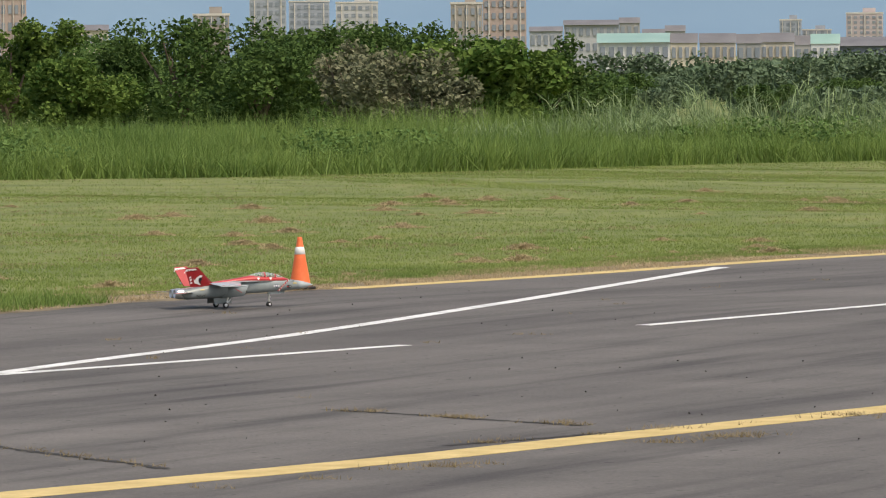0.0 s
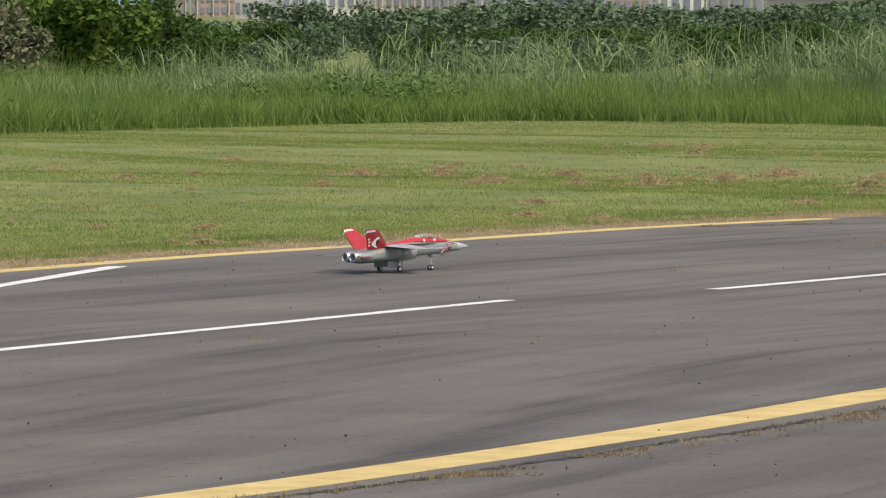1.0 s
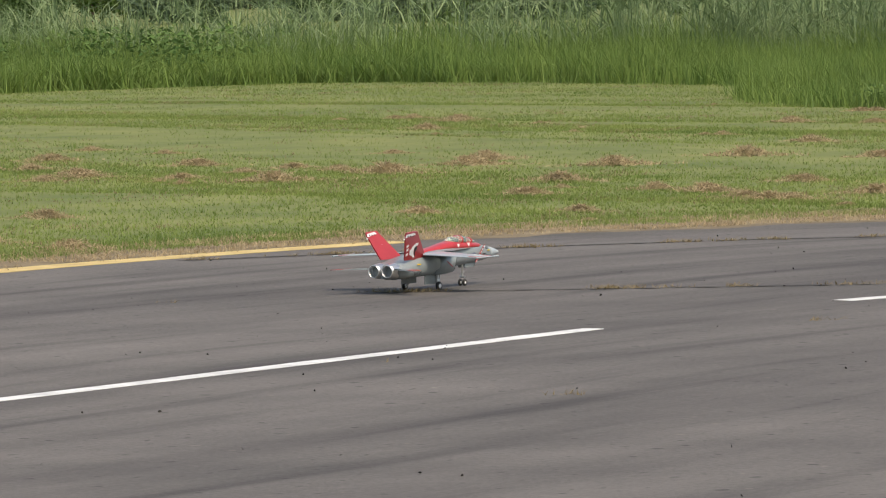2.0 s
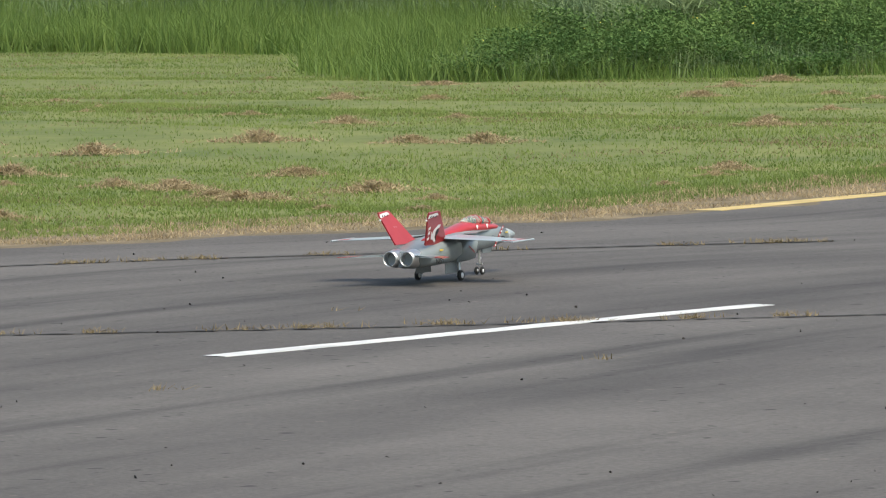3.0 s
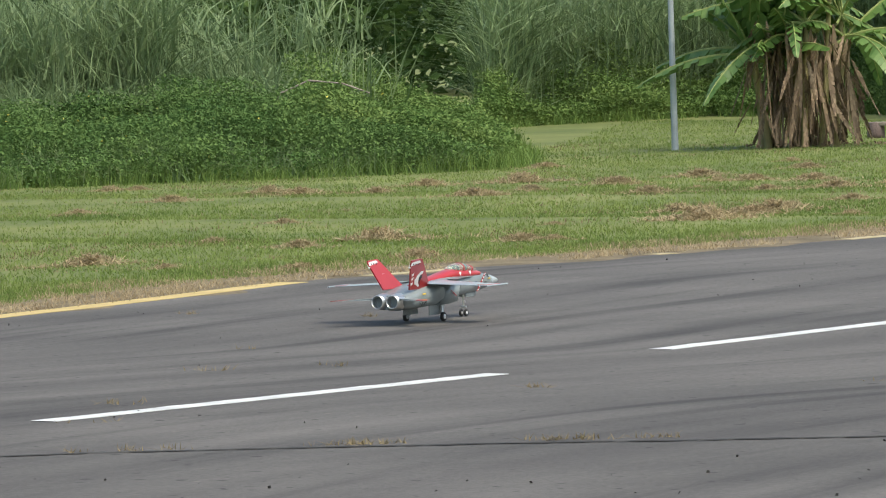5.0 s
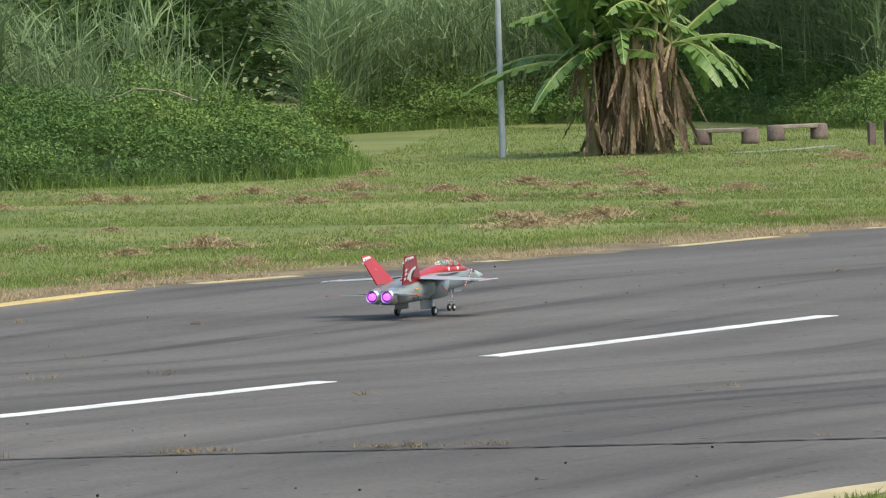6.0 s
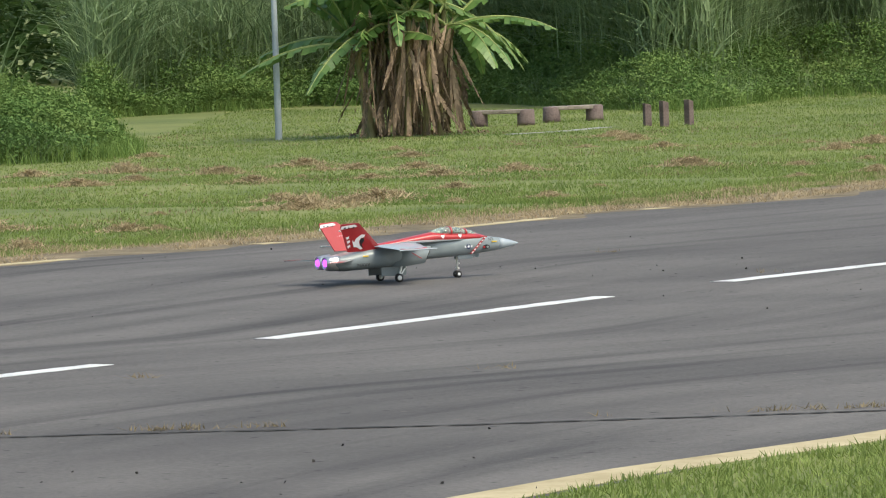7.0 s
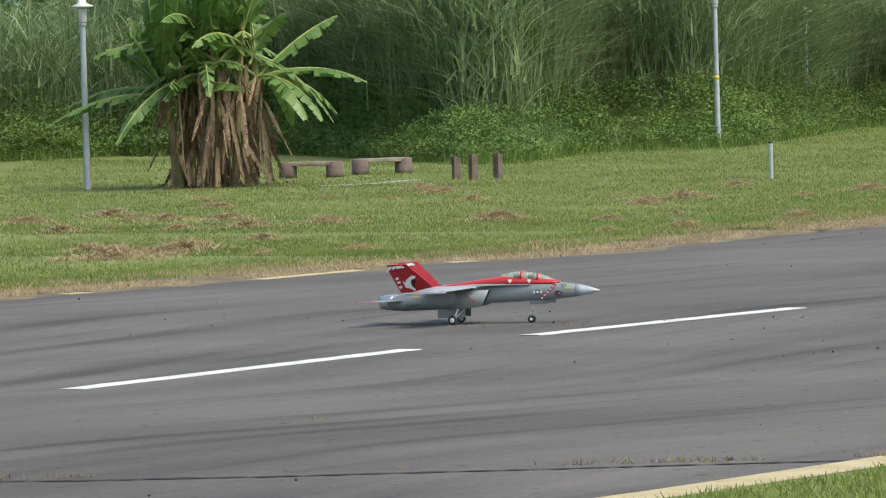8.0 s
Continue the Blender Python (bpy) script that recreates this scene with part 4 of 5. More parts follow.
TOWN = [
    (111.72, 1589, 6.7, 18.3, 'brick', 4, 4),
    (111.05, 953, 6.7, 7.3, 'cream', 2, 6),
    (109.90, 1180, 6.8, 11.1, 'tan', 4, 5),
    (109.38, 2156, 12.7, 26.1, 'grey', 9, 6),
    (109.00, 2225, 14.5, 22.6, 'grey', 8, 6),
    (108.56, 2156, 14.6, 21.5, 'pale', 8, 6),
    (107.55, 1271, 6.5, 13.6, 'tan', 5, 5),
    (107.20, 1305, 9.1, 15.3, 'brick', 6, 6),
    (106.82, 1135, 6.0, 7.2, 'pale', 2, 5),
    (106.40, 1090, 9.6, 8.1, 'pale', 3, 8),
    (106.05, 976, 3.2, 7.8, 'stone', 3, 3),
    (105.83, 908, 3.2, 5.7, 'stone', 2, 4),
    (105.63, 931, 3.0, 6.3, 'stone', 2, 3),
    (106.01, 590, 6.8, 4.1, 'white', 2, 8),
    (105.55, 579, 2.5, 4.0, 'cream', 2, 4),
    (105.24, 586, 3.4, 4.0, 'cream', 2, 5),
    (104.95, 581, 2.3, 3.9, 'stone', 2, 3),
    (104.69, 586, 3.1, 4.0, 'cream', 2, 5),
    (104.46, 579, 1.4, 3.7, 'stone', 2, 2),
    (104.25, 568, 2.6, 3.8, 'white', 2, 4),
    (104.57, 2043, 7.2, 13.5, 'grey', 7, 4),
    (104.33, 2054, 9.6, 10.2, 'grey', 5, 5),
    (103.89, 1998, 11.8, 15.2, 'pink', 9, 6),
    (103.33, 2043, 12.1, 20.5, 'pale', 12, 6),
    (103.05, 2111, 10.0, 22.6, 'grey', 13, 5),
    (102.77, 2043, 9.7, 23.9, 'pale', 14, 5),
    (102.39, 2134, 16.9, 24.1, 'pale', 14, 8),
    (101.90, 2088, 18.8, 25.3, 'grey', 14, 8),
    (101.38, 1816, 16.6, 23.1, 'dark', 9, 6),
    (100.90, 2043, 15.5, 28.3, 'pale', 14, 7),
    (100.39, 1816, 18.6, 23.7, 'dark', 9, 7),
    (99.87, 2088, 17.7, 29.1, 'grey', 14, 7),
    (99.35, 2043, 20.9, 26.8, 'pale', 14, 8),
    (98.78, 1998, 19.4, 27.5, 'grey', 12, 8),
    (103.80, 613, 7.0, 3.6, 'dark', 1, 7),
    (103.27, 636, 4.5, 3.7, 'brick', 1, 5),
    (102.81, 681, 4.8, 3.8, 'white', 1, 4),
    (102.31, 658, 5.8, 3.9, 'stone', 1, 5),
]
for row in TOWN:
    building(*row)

hall = empty("warehouse", pose(-101.2, 497.1, 0, 0, 0, 10.5), "long low warehouse with a green metal roof", "building", "town behind the woods")
part("wall", box(30, 12, 3.3, (0, 6, 1.65)), WALLS["stone"], hall)
part("roof", slab([(-6.5, 0), (6.5, 0), (0, 1.3)], 31, Matrix.Translation((0, 6, 3.3)) @ Matrix(((0, 0, 1, 0), (1, 0, 0, 0), (0, 1, 0, 0), (0, 0, 0, 1)))), GREEN_ROOF, hall)
mast = empty("light_mast", pose(-138.3, 605.5, 0), "dark light mast with a white drum head", "mast")
part("pole", tube((0, 0, 0), (0, 0, 7.2), 0.25, 0.22), DARK_ROOF, mast)
part("drum", lathe([(0.7, 7.1), (0.8, 7.3), (0.8, 8.6), (0.7, 8.8)]), LAMP_WHITE, mast)


def ridge(dist, low, high, seed, name):
    """A mountain ridge far behind the town, its blue haze put into the colour."""
    rng = np.random.default_rng(seed)
    a = np.radians(np.linspace(-60, 140, 240))
    h = low + (high - low) * (0.5 + 0.5 * np.sin(a * 9 + seed) * np.cos(a * 4.3)) + np.cumsum(rng.normal(0, 3, 240)) * 0.3
    v = np.concatenate([np.c_[dist * np.cos(a), dist * np.sin(a), np.full(240, -5)], np.c_[dist * 1.04 * np.cos(a), dist * 1.04 * np.sin(a), h]])
    i = np.arange(239)
    return tagged(mesh_object(name, v, np.c_[i, i + 1, 240 + i + 1, 240 + i][:, ::-1], RIDGE, smooth=True), "mountain ridge behind the town, blue haze in its colour", "mountain", kind="structure")


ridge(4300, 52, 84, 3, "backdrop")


# ---- roadside things ----
def traffic_cone():
    root = empty("traffic_cone", pose(-25.0, 17.12, 0.02, 0, 0, 30), "orange traffic cone with a white band on the verge", "traffic cone")
    part("base", box(0.36, 0.36, 0.035, (0, 0, 0.0175), 0.012), RUBBER, root, "black rubber base plate")
    part("body", lathe([(0.145, 0.035), (0.14, 0.06), (0.035, 0.66), (0.03, 0.69), (0.02, 0.69)], 24), CONE_ORANGE, root)
    f = lambda z: 0.143 - (z - 0.05) * 0.1765
    part("band", lathe([(f(0.46), 0.46), (f(0.46) + 0.004, 0.462), (f(0.56) + 0.004, 0.558), (f(0.56), 0.56)], 24), CONE_WHITE, root, "white reflective band")


traffic_cone()


def park_lamp(x, y, height, turn=0):
    root = empty("park_lamp", pose(x, y, 0, 0, 0, turn), "slim grey steel park lamp post with a flat white cap", "lamp post", "park lamps")
    h = height
    part("pole", tube((0, 0, 0), (0, 0, h - 0.42), 0.055, 0.042, 16), GALV, root)
    part("collar", lathe([(0.05, h - 0.43), (0.058, h - 0.42), (0.058, h - 0.39), (0.05, h - 0.38)], 16), GALV, root)
    part("lantern", lathe([(0.062, h - 0.38), (0.068, h - 0.36), (0.068, h - 0.17), (0.06, h - 0.15)], 16), LAMP_GLASS, root)
    part("cap", lathe([(0.06, h - 0.15), (0.175, h - 0.13), (0.178, h - 0.12), (0.07, h - 0.075), (0.06, h - 0.03), (0.03, h)], 24), LAMP_WHITE, root)
    part("sticker", lathe([(0.0505, h * 0.42), (0.0515, h * 0.42), (0.0515, h * 0.44), (0.0505, h * 0.44)], 16), JET_YELLOW, root)
    return root


park_lamp(-5.5, 96.6, 2.98)
park_lamp(5.09, 113.8, 3.0)
park_lamp(7.45, 126.0, 2.55)

bollard = empty("bollard", pose(4.92, 92.6, 0), "grey steel bollard standing in the lawn", "bollard")
part("post", tube((0, 0, 0), (0, 0, 0.53), 0.033, 0.033, 14), GALV, bollard)
part("cap", lathe([(0.035, 0.53), (0.036, 0.55), (0.02, 0.56)], 14), RUBBER, bollard)


def log_bench(x, y, turn):
    root = empty("log_bench", pose(x, y, 0, 0, 0, turn) @ Matrix.Diagonal((1.2, 1.2, 1.2, 1)), "low wooden bench on two dark stumps", "bench", "picnic benches")
    part("seat", box(0.66, 0.2, 0.055, (0, 0, 0.19), 0.012), TIMBER, root)
    for k in (-1, 1):
        part("leg", lathe([(0.125, 0), (0.12, 0.05), (0.118, 0.2), (0.10, 0.215)], 14, Matrix.Translation((k * 0.32, 0, 0))), STUMP, root)
    return root


log_bench(-2.09, 100.4, -8)
log_bench(-0.96, 101.7, 24)
for k, (x, y, h, t) in enumerate(((0.24, 97.2, 0.36, -70), (0.5, 96.4, 0.41, -55), (0.89, 97.0, 0.40, -40))):
    root = empty("timber_post", pose(x, y, 0, 0, 0, t), "short brown timber post with a slanted top", "post", "timber posts")
    bm = slab([(-0.055, 0), (0.055, 0), (0.055, h - 0.03), (-0.055, h)], 0.11, Matrix(((0, 0, 1, 0), (1, 0, 0, 0), (0, 1, 0, 0), (0, 0, 0, 1))))
    bmesh.ops.bevel(bm, geom=bm.edges[:], offset=0.006, segments=1, affect="EDGES")
    part("post", bm, STUMP, root)
    part("plate", box(0.004, 0.04, 0.07, (-0.058, 0, h * 0.7)), CONCRETE, root, "small pale plate")
path_line = Line([(-1.9, 95.0), (-1.05, 95.8), (-0.4, 97.2)])
tagged(strip("concrete_path", path_line, 0, path_line.length, -0.1, 0.08, 0.014, CONCRETE, ragged=0.05, thick=0.012), "short pale concrete path before the benches", "path", kind="structure")


def banana_leaf(length, width, droop, lift, seed, torn=0.3):
    """One long leaf: two rows of blades either side of an arching rib."""
    rng = np.random.default_rng(seed)
    n = 16
    mid = []
    for k in range(n + 1):
        t = k / n
        mid.append(Vector((length * (t * math.cos(lift) - 0.12 * droop * t**3), 0, length * (t * math.sin(lift) - droop * t * t * 0.55))))
    bm = bmesh.new()
    for side in (-1, 1):
        for k in range(1, n):
            a, b = mid[k], mid[k + 1]
            w0 = width * math.sin(math.pi * min(max((k - 0.4) / n, 0.03), 1)) ** 0.6
            w1 = width * math.sin(math.pi * min((k + 0.6) / n, 0.985)) ** 0.6
            sag = rng.uniform(0.15, 0.75)
            gap = (b - a) * (rng.uniform(0, 0.3) if rng.uniform() < torn else 0)
            q0 = a + gap + Vector((0.15 * w0, side * w0 * math.cos(sag), -w0 * math.sin(sag)))
            q1 = b + Vector((0.15 * w1, side * w1 * math.cos(sag), -w1 * math.sin(sag)))
            vs = [bm.verts.new(v) for v in (a, b, q1, q0)]
            bm.faces.new(vs if side > 0 else vs[::-1])
    rib = bmesh.new()
    pts = [Vector((-length * 0.12, 0, -length * 0.05))] + mid
    for a, b in zip(pts, pts[1:]):
        r = 0.02 * (1 - 0.8 * pts.index(a) / len(pts))
        turn = (b - a).to_track_quat("Z", "Y").to_matrix().to_4x4()
        bmesh.ops.create_cone(rib, cap_ends=False, segments=6, radius1=r, radius2=r * 0.9, depth=(b - a).length, matrix=Matrix.Translation((a + b) / 2) @ turn)
    return bm, rib


def banana_clump(x, y):
    root = empty("banana_clump", pose(x, y, 0, 0, 0, 90) @ Matrix.Diagonal((1.1, 1.05, 1.55, 1)), "clump of banana plants with a skirt of dry brown leaves", "banana plant")
    rng = np.random.default_rng(77)
    k = 0
    for i in range(12):
        a = rng.uniform(0, 2 * math.pi)
        r = rng.uniform(0.1, 0.8)
        bx, by = 0.45 * r * math.cos(a), 0.85 * r * math.sin(a)
        h = rng.uniform(0.95, 1.6)
        tx, ty = bx * 1.4 + rng.uniform(-0.1, 0.1), by * 1.35 + rng.uniform(-0.12, 0.12)
        part("stem", tube((bx, by, 0), (tx, ty, h), 0.06, 0.03, 12), BANANA_STEM, root)
        for j in range(int(rng.integers(7, 10))):
            turn = rng.uniform(0, 360)
            up = rng.uniform(0.0, 1.4)
            bm, rib = banana_leaf(rng.uniform(1.0, 1.95), rng.uniform(0.11, 0.18), rng.uniform(0.25, 0.9), up, 900 + k, 0.4)
            m = Matrix.Translation((tx, ty, h - 0.03)) @ pose(0, 0, 0, 0, 0, turn)
            bm.transform(m)
            rib.transform(m)
            leaf = part("leaf", bm, BANANA, root)
            part("rib", rib, BANANA_RIB, leaf)
            k += 1
    for i in range(299):
        a = rng.uniform(0, 2 * math.pi)
        r = rng.uniform(0.25, 1.0)
        bx, by = 0.5 * r * math.cos(a), 0.86 * r * math.sin(a)
        h = rng.uniform(0.35, 1.3)
        bm, rib = banana_leaf(rng.uniform(0.25, 0.85), rng.uniform(0.014, 0.05), rng.uniform(-0.3, 0.5), -1.25 + rng.uniform(-0.5, 0.5), 2000 + i, 0.7)
        rib.free()
        bm.transform(Matrix.Translation((bx, by, max(h, 0.3))) @ pose(0, 0, 0, rng.uniform(-25, 25), 0, rng.uniform(0, 360)))
        for v in bm.verts:
            v.co.z = max(v.co.z, 0.01 + 0.04 * rng.uniform())
        part("dry_leaf", bm, BANANA_DRY, root)
    return root


banana_clump(-3.42, 96.2)
young = empty("banana_plant", pose(-15.6, 98.0, 0), "young banana plant with two upright pale leaves", "banana plant")
for k, (turn, up, ln) in enumerate(((100, 1.25, 1.15), (-60, 1.45, 1.2), (200, 0.9, 0.7))):
    bm, rib = banana_leaf(ln, 0.14, 0.15, up, 3000 + k, 0.1)
    for q in (bm, rib):
        q.transform(Matrix.Translation((0, 0, 0.35)) @ pose(0, 0, 0, 0, 0, turn))
    leaf = part("leaf", bm, BANANA, young)
    part("rib", rib, BANANA_RIB, leaf)
part("stem", tube((0, 0, 0), (0, 0, 0.4), 0.05, 0.03), BANANA_STEM, young)
branch = bmesh.new()
_pts = [Vector((-11.5, 93.0, 0.75)), Vector((-11.2, 93.0, 1.15)), Vector((-10.8, 93.1, 1.32)), Vector((-10.3, 93.2, 1.26)), Vector((-9.9, 93.3, 1.1))]
for a, b in zip(_pts, _pts[1:]):
    bmesh.ops.create_cone(branch, cap_ends=True, segments=8, radius1=0.014, radius2=0.011, depth=(b - a).length * 1.03, matrix=Matrix.Translation((a + b) / 2) @ (b - a).to_track_quat("Z", "Y").to_matrix().to_4x4())
tagged(part("dead_branch", branch, TIMBER), "bare pale dead branch arching out of the weeds", "branch")

# ---- the model jet ----
K = 0.001585


def jx(c):
    return (c - 562) * K


def jz(c):
    return (404 - c) * K


def ring(x, top, bottom, half, n=24, square=2.5, y0=0.0):
    zc, hz = (top + bottom) / 2, (top - bottom) / 2
    out = []
    for k in range(n):
        a = 2 * math.pi * k / n
        c, s = math.cos(a), math.sin(a)
        out.append((x, y0 + half * math.copysign(abs(c) ** (2 / square), c), zc + hz * math.copysign(abs(s) ** (2 / square), s)))
    return out


def wing_plate(outline, z, thick, side, dihedral=0.0, tip_drop=0.0):
    """Tapered aerofoil plate: outline of (x, y) with y outward; thinner to the tip and edges."""
    bm = bmesh.new()
    ymax = max(y for _, y in outline)
    cx = sum(x for x, _ in outline) / len(outline)
    lo, hi = [], []
    for x, y in outline:
        zz = z + dihedral * y
        lo.append(bm.verts.new((x, side * y, zz - 0.0015)))
        hi.append(bm.verts.new((x, side * y, zz + 0.0015)))
    inner = [(cx + (x - cx) * 0.62, y + (0 if y < 0.1 else -0.03)) for x, y in outline]
    lo2 = [bm.verts.new((x, side * y, z + dihedral * y - thick * (1 - 0.6 * y / ymax))) for x, y in inner]
    hi2 = [bm.verts.new((x, side * y, z + dihedral * y + thick * (1 - 0.6 * y / ymax))) for x, y in inner]
    n = len(outline)
    for k in range(n):
        j = (k + 1) % n
        bm.faces.new((lo[k], lo[j], hi[j], hi[k]))
        bm.faces.new((hi[k], hi[j], hi2[j], hi2[k]))
        bm.faces.new((lo[j], lo[k], lo2[k], lo2[j]))
    bm.faces.new(hi2)
    bm.faces.new(lo2[::-1])
    bmesh.ops.recalc_face_normals(bm, faces=bm.faces[:])
    return bm


def flat(outline, m, thick=0.0015):
    return slab(outline, thick, m)


def lettering(text, size, m, mat, parent, name):
    cu = bpy.data.curves.new("lettering", "FONT")
    cu.body, cu.size, cu.extrude, cu.align_x, cu.align_y = text, size, 0.0008, "CENTER", "CENTER"
    tmp = bpy.data.objects.new("lettering", cu)
    scene.collection.objects.link(tmp)
    bpy.context.view_layer.update()
    me = bpy.data.meshes.new_from_object(tmp.evaluated_get(bpy.context.evaluated_depsgraph_get()))
    bpy.data.objects.remove(tmp)
    me.materials.clear()
    me.materials.append(mat)
    ob = new(name, me)
    ob.parent = parent
    ob.matrix_basis = m
    return ob


def jet():
    root = empty("model_jet", pose(-24.03, 11.32, 0.017), "grey and red radio-controlled model fighter jet on its wheels", "model aircraft")
    body = part("fuselage", loft([ring(jx(c), jz(t), jz(b), w, square=q) for c, t, b, w, q in (
        (1333, 239, 242, 0.003, 2), (1312, 231, 250, 0.018, 2), (1280, 221, 258, 0.032, 2), (1240, 211, 266, 0.045, 2), (1190, 202, 274, 0.057, 2), (1120, 192, 281, 0.068, 2.1), (1050, 186, 287, 0.075, 2.2), (970, 184, 291, 0.08, 2.3),
        (880, 182, 295, 0.085, 2.4), (790, 184, 298, 0.09, 2.5), (742, 186, 301, 0.095, 2.6), (715, 190, 306, 0.10, 2.7), (690, 193, 312, 0.115, 3.0), (640, 197, 319, 0.148, 3.4), (580, 201, 322, 0.17, 3.5), (500, 210, 326, 0.178, 3.5), (400, 222, 330, 0.172, 3.2),
        (300, 240, 333, 0.158, 3.0), (235, 250, 328, 0.142, 2.8), (205, 258, 316, 0.128, 2.6))]), JET_GREY, root)
    part("nose_cone", loft([ring(jx(c), jz(t), jz(b), w, square=2) for c, t, b, w in ((1336, 239, 242, 0.003), (1312, 230, 251, 0.0195), (1280, 220, 259, 0.0335), (1240, 210, 267, 0.0465), (1205, 204, 272, 0.055))]), JET_PALE, root)
    part("spine", loft([ring(jx(c), jz(t), jz(b), w, square=2.2) for c, t, b, w in (
        (1125, 189, 200, 0.035), (1085, 178, 212, 0.058), (1000, 171, 214, 0.068), (900, 166, 214, 0.072), (810, 158, 214, 0.07), (740, 168, 216, 0.064), (640, 183, 220, 0.058), (540, 196, 226, 0.052), (460, 206, 232, 0.045), (420, 216, 236, 0.03))]), JET_RED, root, "glossy red spine")
    canopy = part("canopy", loft([ring(jx(c), jz(t), jz(b), w, square=2) for c, t, b, w in (
        (1088, 177, 190, 0.02), (1050, 160, 190, 0.045), (1000, 146, 188, 0.054), (960, 138, 186, 0.057), (910, 133, 184, 0.058), (860, 138, 180, 0.052), (820, 148, 175, 0.036), (798, 157, 170, 0.015))]), GLASS, root, "clear tinted cockpit canopy")
    canopy.visible_shadow = False
    for c, t in ((920, 131), (1008, 146)):
        part("canopy_frame", loft([ring(jx(c + d), jz(t), jz(188), 0.06, square=2) for d in (-5, 5)]), JET_RED, canopy)
    for c in (890, 968):
        part("seat", box(0.05, 0.05, 0.05, (jx(c), 0, jz(166)), 0.01), JET_BLACK, canopy)
    for side, tag in ((1, "far"), (-1, "near")):
        lex = [(jx(1020), 0.05), (jx(960), 0.085), (jx(860), 0.105), (jx(760), 0.15), (jx(700), 0.185), (jx(690), 0.1)]
        part("leading_edge_extension", wing_plate([(x, y) for x, y in lex], jz(203), 0.006, side), JET_GREY, root)
        wing = part("wing", wing_plate([(jx(705), 0.13), (jx(690), 0.18), (jx(560), 0.685), (jx(548), 0.7), (jx(400), 0.7), (jx(408), 0.66), (jx(430), 0.15)], jz(208), 0.011, side, dihedral=-0.03), JET_PALE, root)
        part("wing_tip", wing_plate([(jx(588), 0.575), (jx(562), 0.68), (jx(420), 0.68), (jx(424), 0.6)], jz(208) + 0.0035, 0.003, side, dihedral=-0.03), JET_RED, wing, "red wing tip panel")
        part("tip_rail", tube((jx(610), side * 0.707, jz(222)), (jx(390), side * 0.707, jz(222)), 0.007, 0.007, 8), JET_PALE, wing)
        tail = part("stabilator", wing_plate([(jx(330), 0.13), (jx(300), 0.16), (jx(160), 0.40), (jx(78), 0.41), (jx(88), 0.37), (jx(180), 0.14)], jz(272), 0.006, side, dihedral=-0.02), JET_GREY, root)
        part("tail_tip", wing_plate([(jx(205), 0.32), (jx(160), 0.40), (jx(78), 0.41), (jx(110), 0.33)], jz(272) + 0.003, 0.0025, side, dihedral=-0.02), JET_DARK_RED, tail, "red stabilator tip")
        cant = Matrix.Translation((0, side * 0.115, jz(232))) @ Matrix.Rotation(-side * radians(20), 4, "X") @ Matrix(((1, 0, 0, 0), (0, 0, -1, 0), (0, 1, 0, 0), (0, 0, 0, 1)))
        zf = lambda c: jz(c) - jz(232)
        fin_bm = slab([(jx(282), 0), (jx(222), zf(92)), (jx(224), zf(76)), (jx(300), zf(72)), (jx(326), zf(72)), (jx(470), zf(212)), (jx(500), 0)], 0.011, cant)
        # Near fin takes the darker red: its shaded look is put into the colour.
        fin = part("fin", fin_bm, JET_RED if side > 0 else JET_DARK_RED, root, "canted red tail fin")
        for face in (-1, 1):
            o = cant @ Matrix.Translation((0, 0, face * 0.0068))
            part("fin_band", flat([(jx(223), zf(104)), (jx(226), zf(86)), (jx(302), zf(78)), (jx(318), zf(90))], o), JET_WHITE, fin, "white fin-top band")
            for q in (240, 262, 290):
                part("band_mark", flat([(jx(q), zf(96)), (jx(q + 6), zf(90)), (jx(q + 12), zf(95)), (jx(q + 6), zf(101))], cant @ Matrix.Translation((0, 0, face * 0.008))), JET_BLACK, fin)
            if (face > 0) == (side > 0):
                lettering("- - - -", 0.02, o @ pose(jx(330), zf(150), 0, 0, 180 if face < 0 else 0), JET_WHITE, fin, "bars")
            else:
                part("tail_emblem", flat([(jx(298), zf(165)), (jx(312), zf(178)), (jx(318), zf(160)), (jx(332), zf(148)), (jx(350), zf(136)), (jx(370), zf(138)), (jx(366), zf(152)), (jx(348), zf(156)), (jx(340), zf(172)), (jx(346), zf(196)), (jx(366), zf(214)),
                                          (jx(356), zf(221)), (jx(330), zf(206)), (jx(312), zf(204)), (jx(306), zf(188))], o), JET_WHITE, fin, "white curling tail emblem")
                part("emblem_shadow", flat([(jx(344), zf(160)), (jx(364), zf(156)), (jx(370), zf(170)), (jx(358), zf(192)), (jx(372), zf(216)), (jx(352), zf(198)), (jx(346), zf(180))], cant @ Matrix.Translation((0, 0, face * 0.0064))), JET_BLACK, fin)
                for a0, b0 in ((258, 150), (266, 172), (272, 198)):
                    part("tail_mark", flat([(jx(a0), zf(b0)), (jx(a0 + 18), zf(b0 - 8)), (jx(a0 + 22), zf(b0 + 8)), (jx(a0 + 14), zf(b0 + 4)), (jx(a0 + 10), zf(b0 + 14))], o), JET_WHITE, fin)
        part("fin_light", lathe([(0.006, 0), (0.008, 0.006), (0.004, 0.014)], 10, cant @ pose(jx(220), zf(112), -0.005)), JET_WHITE, fin)
        nz = Matrix.Translation((jx(235), side * 0.066, jz(286))) @ Matrix.Rotation(radians(-90), 4, "Y")
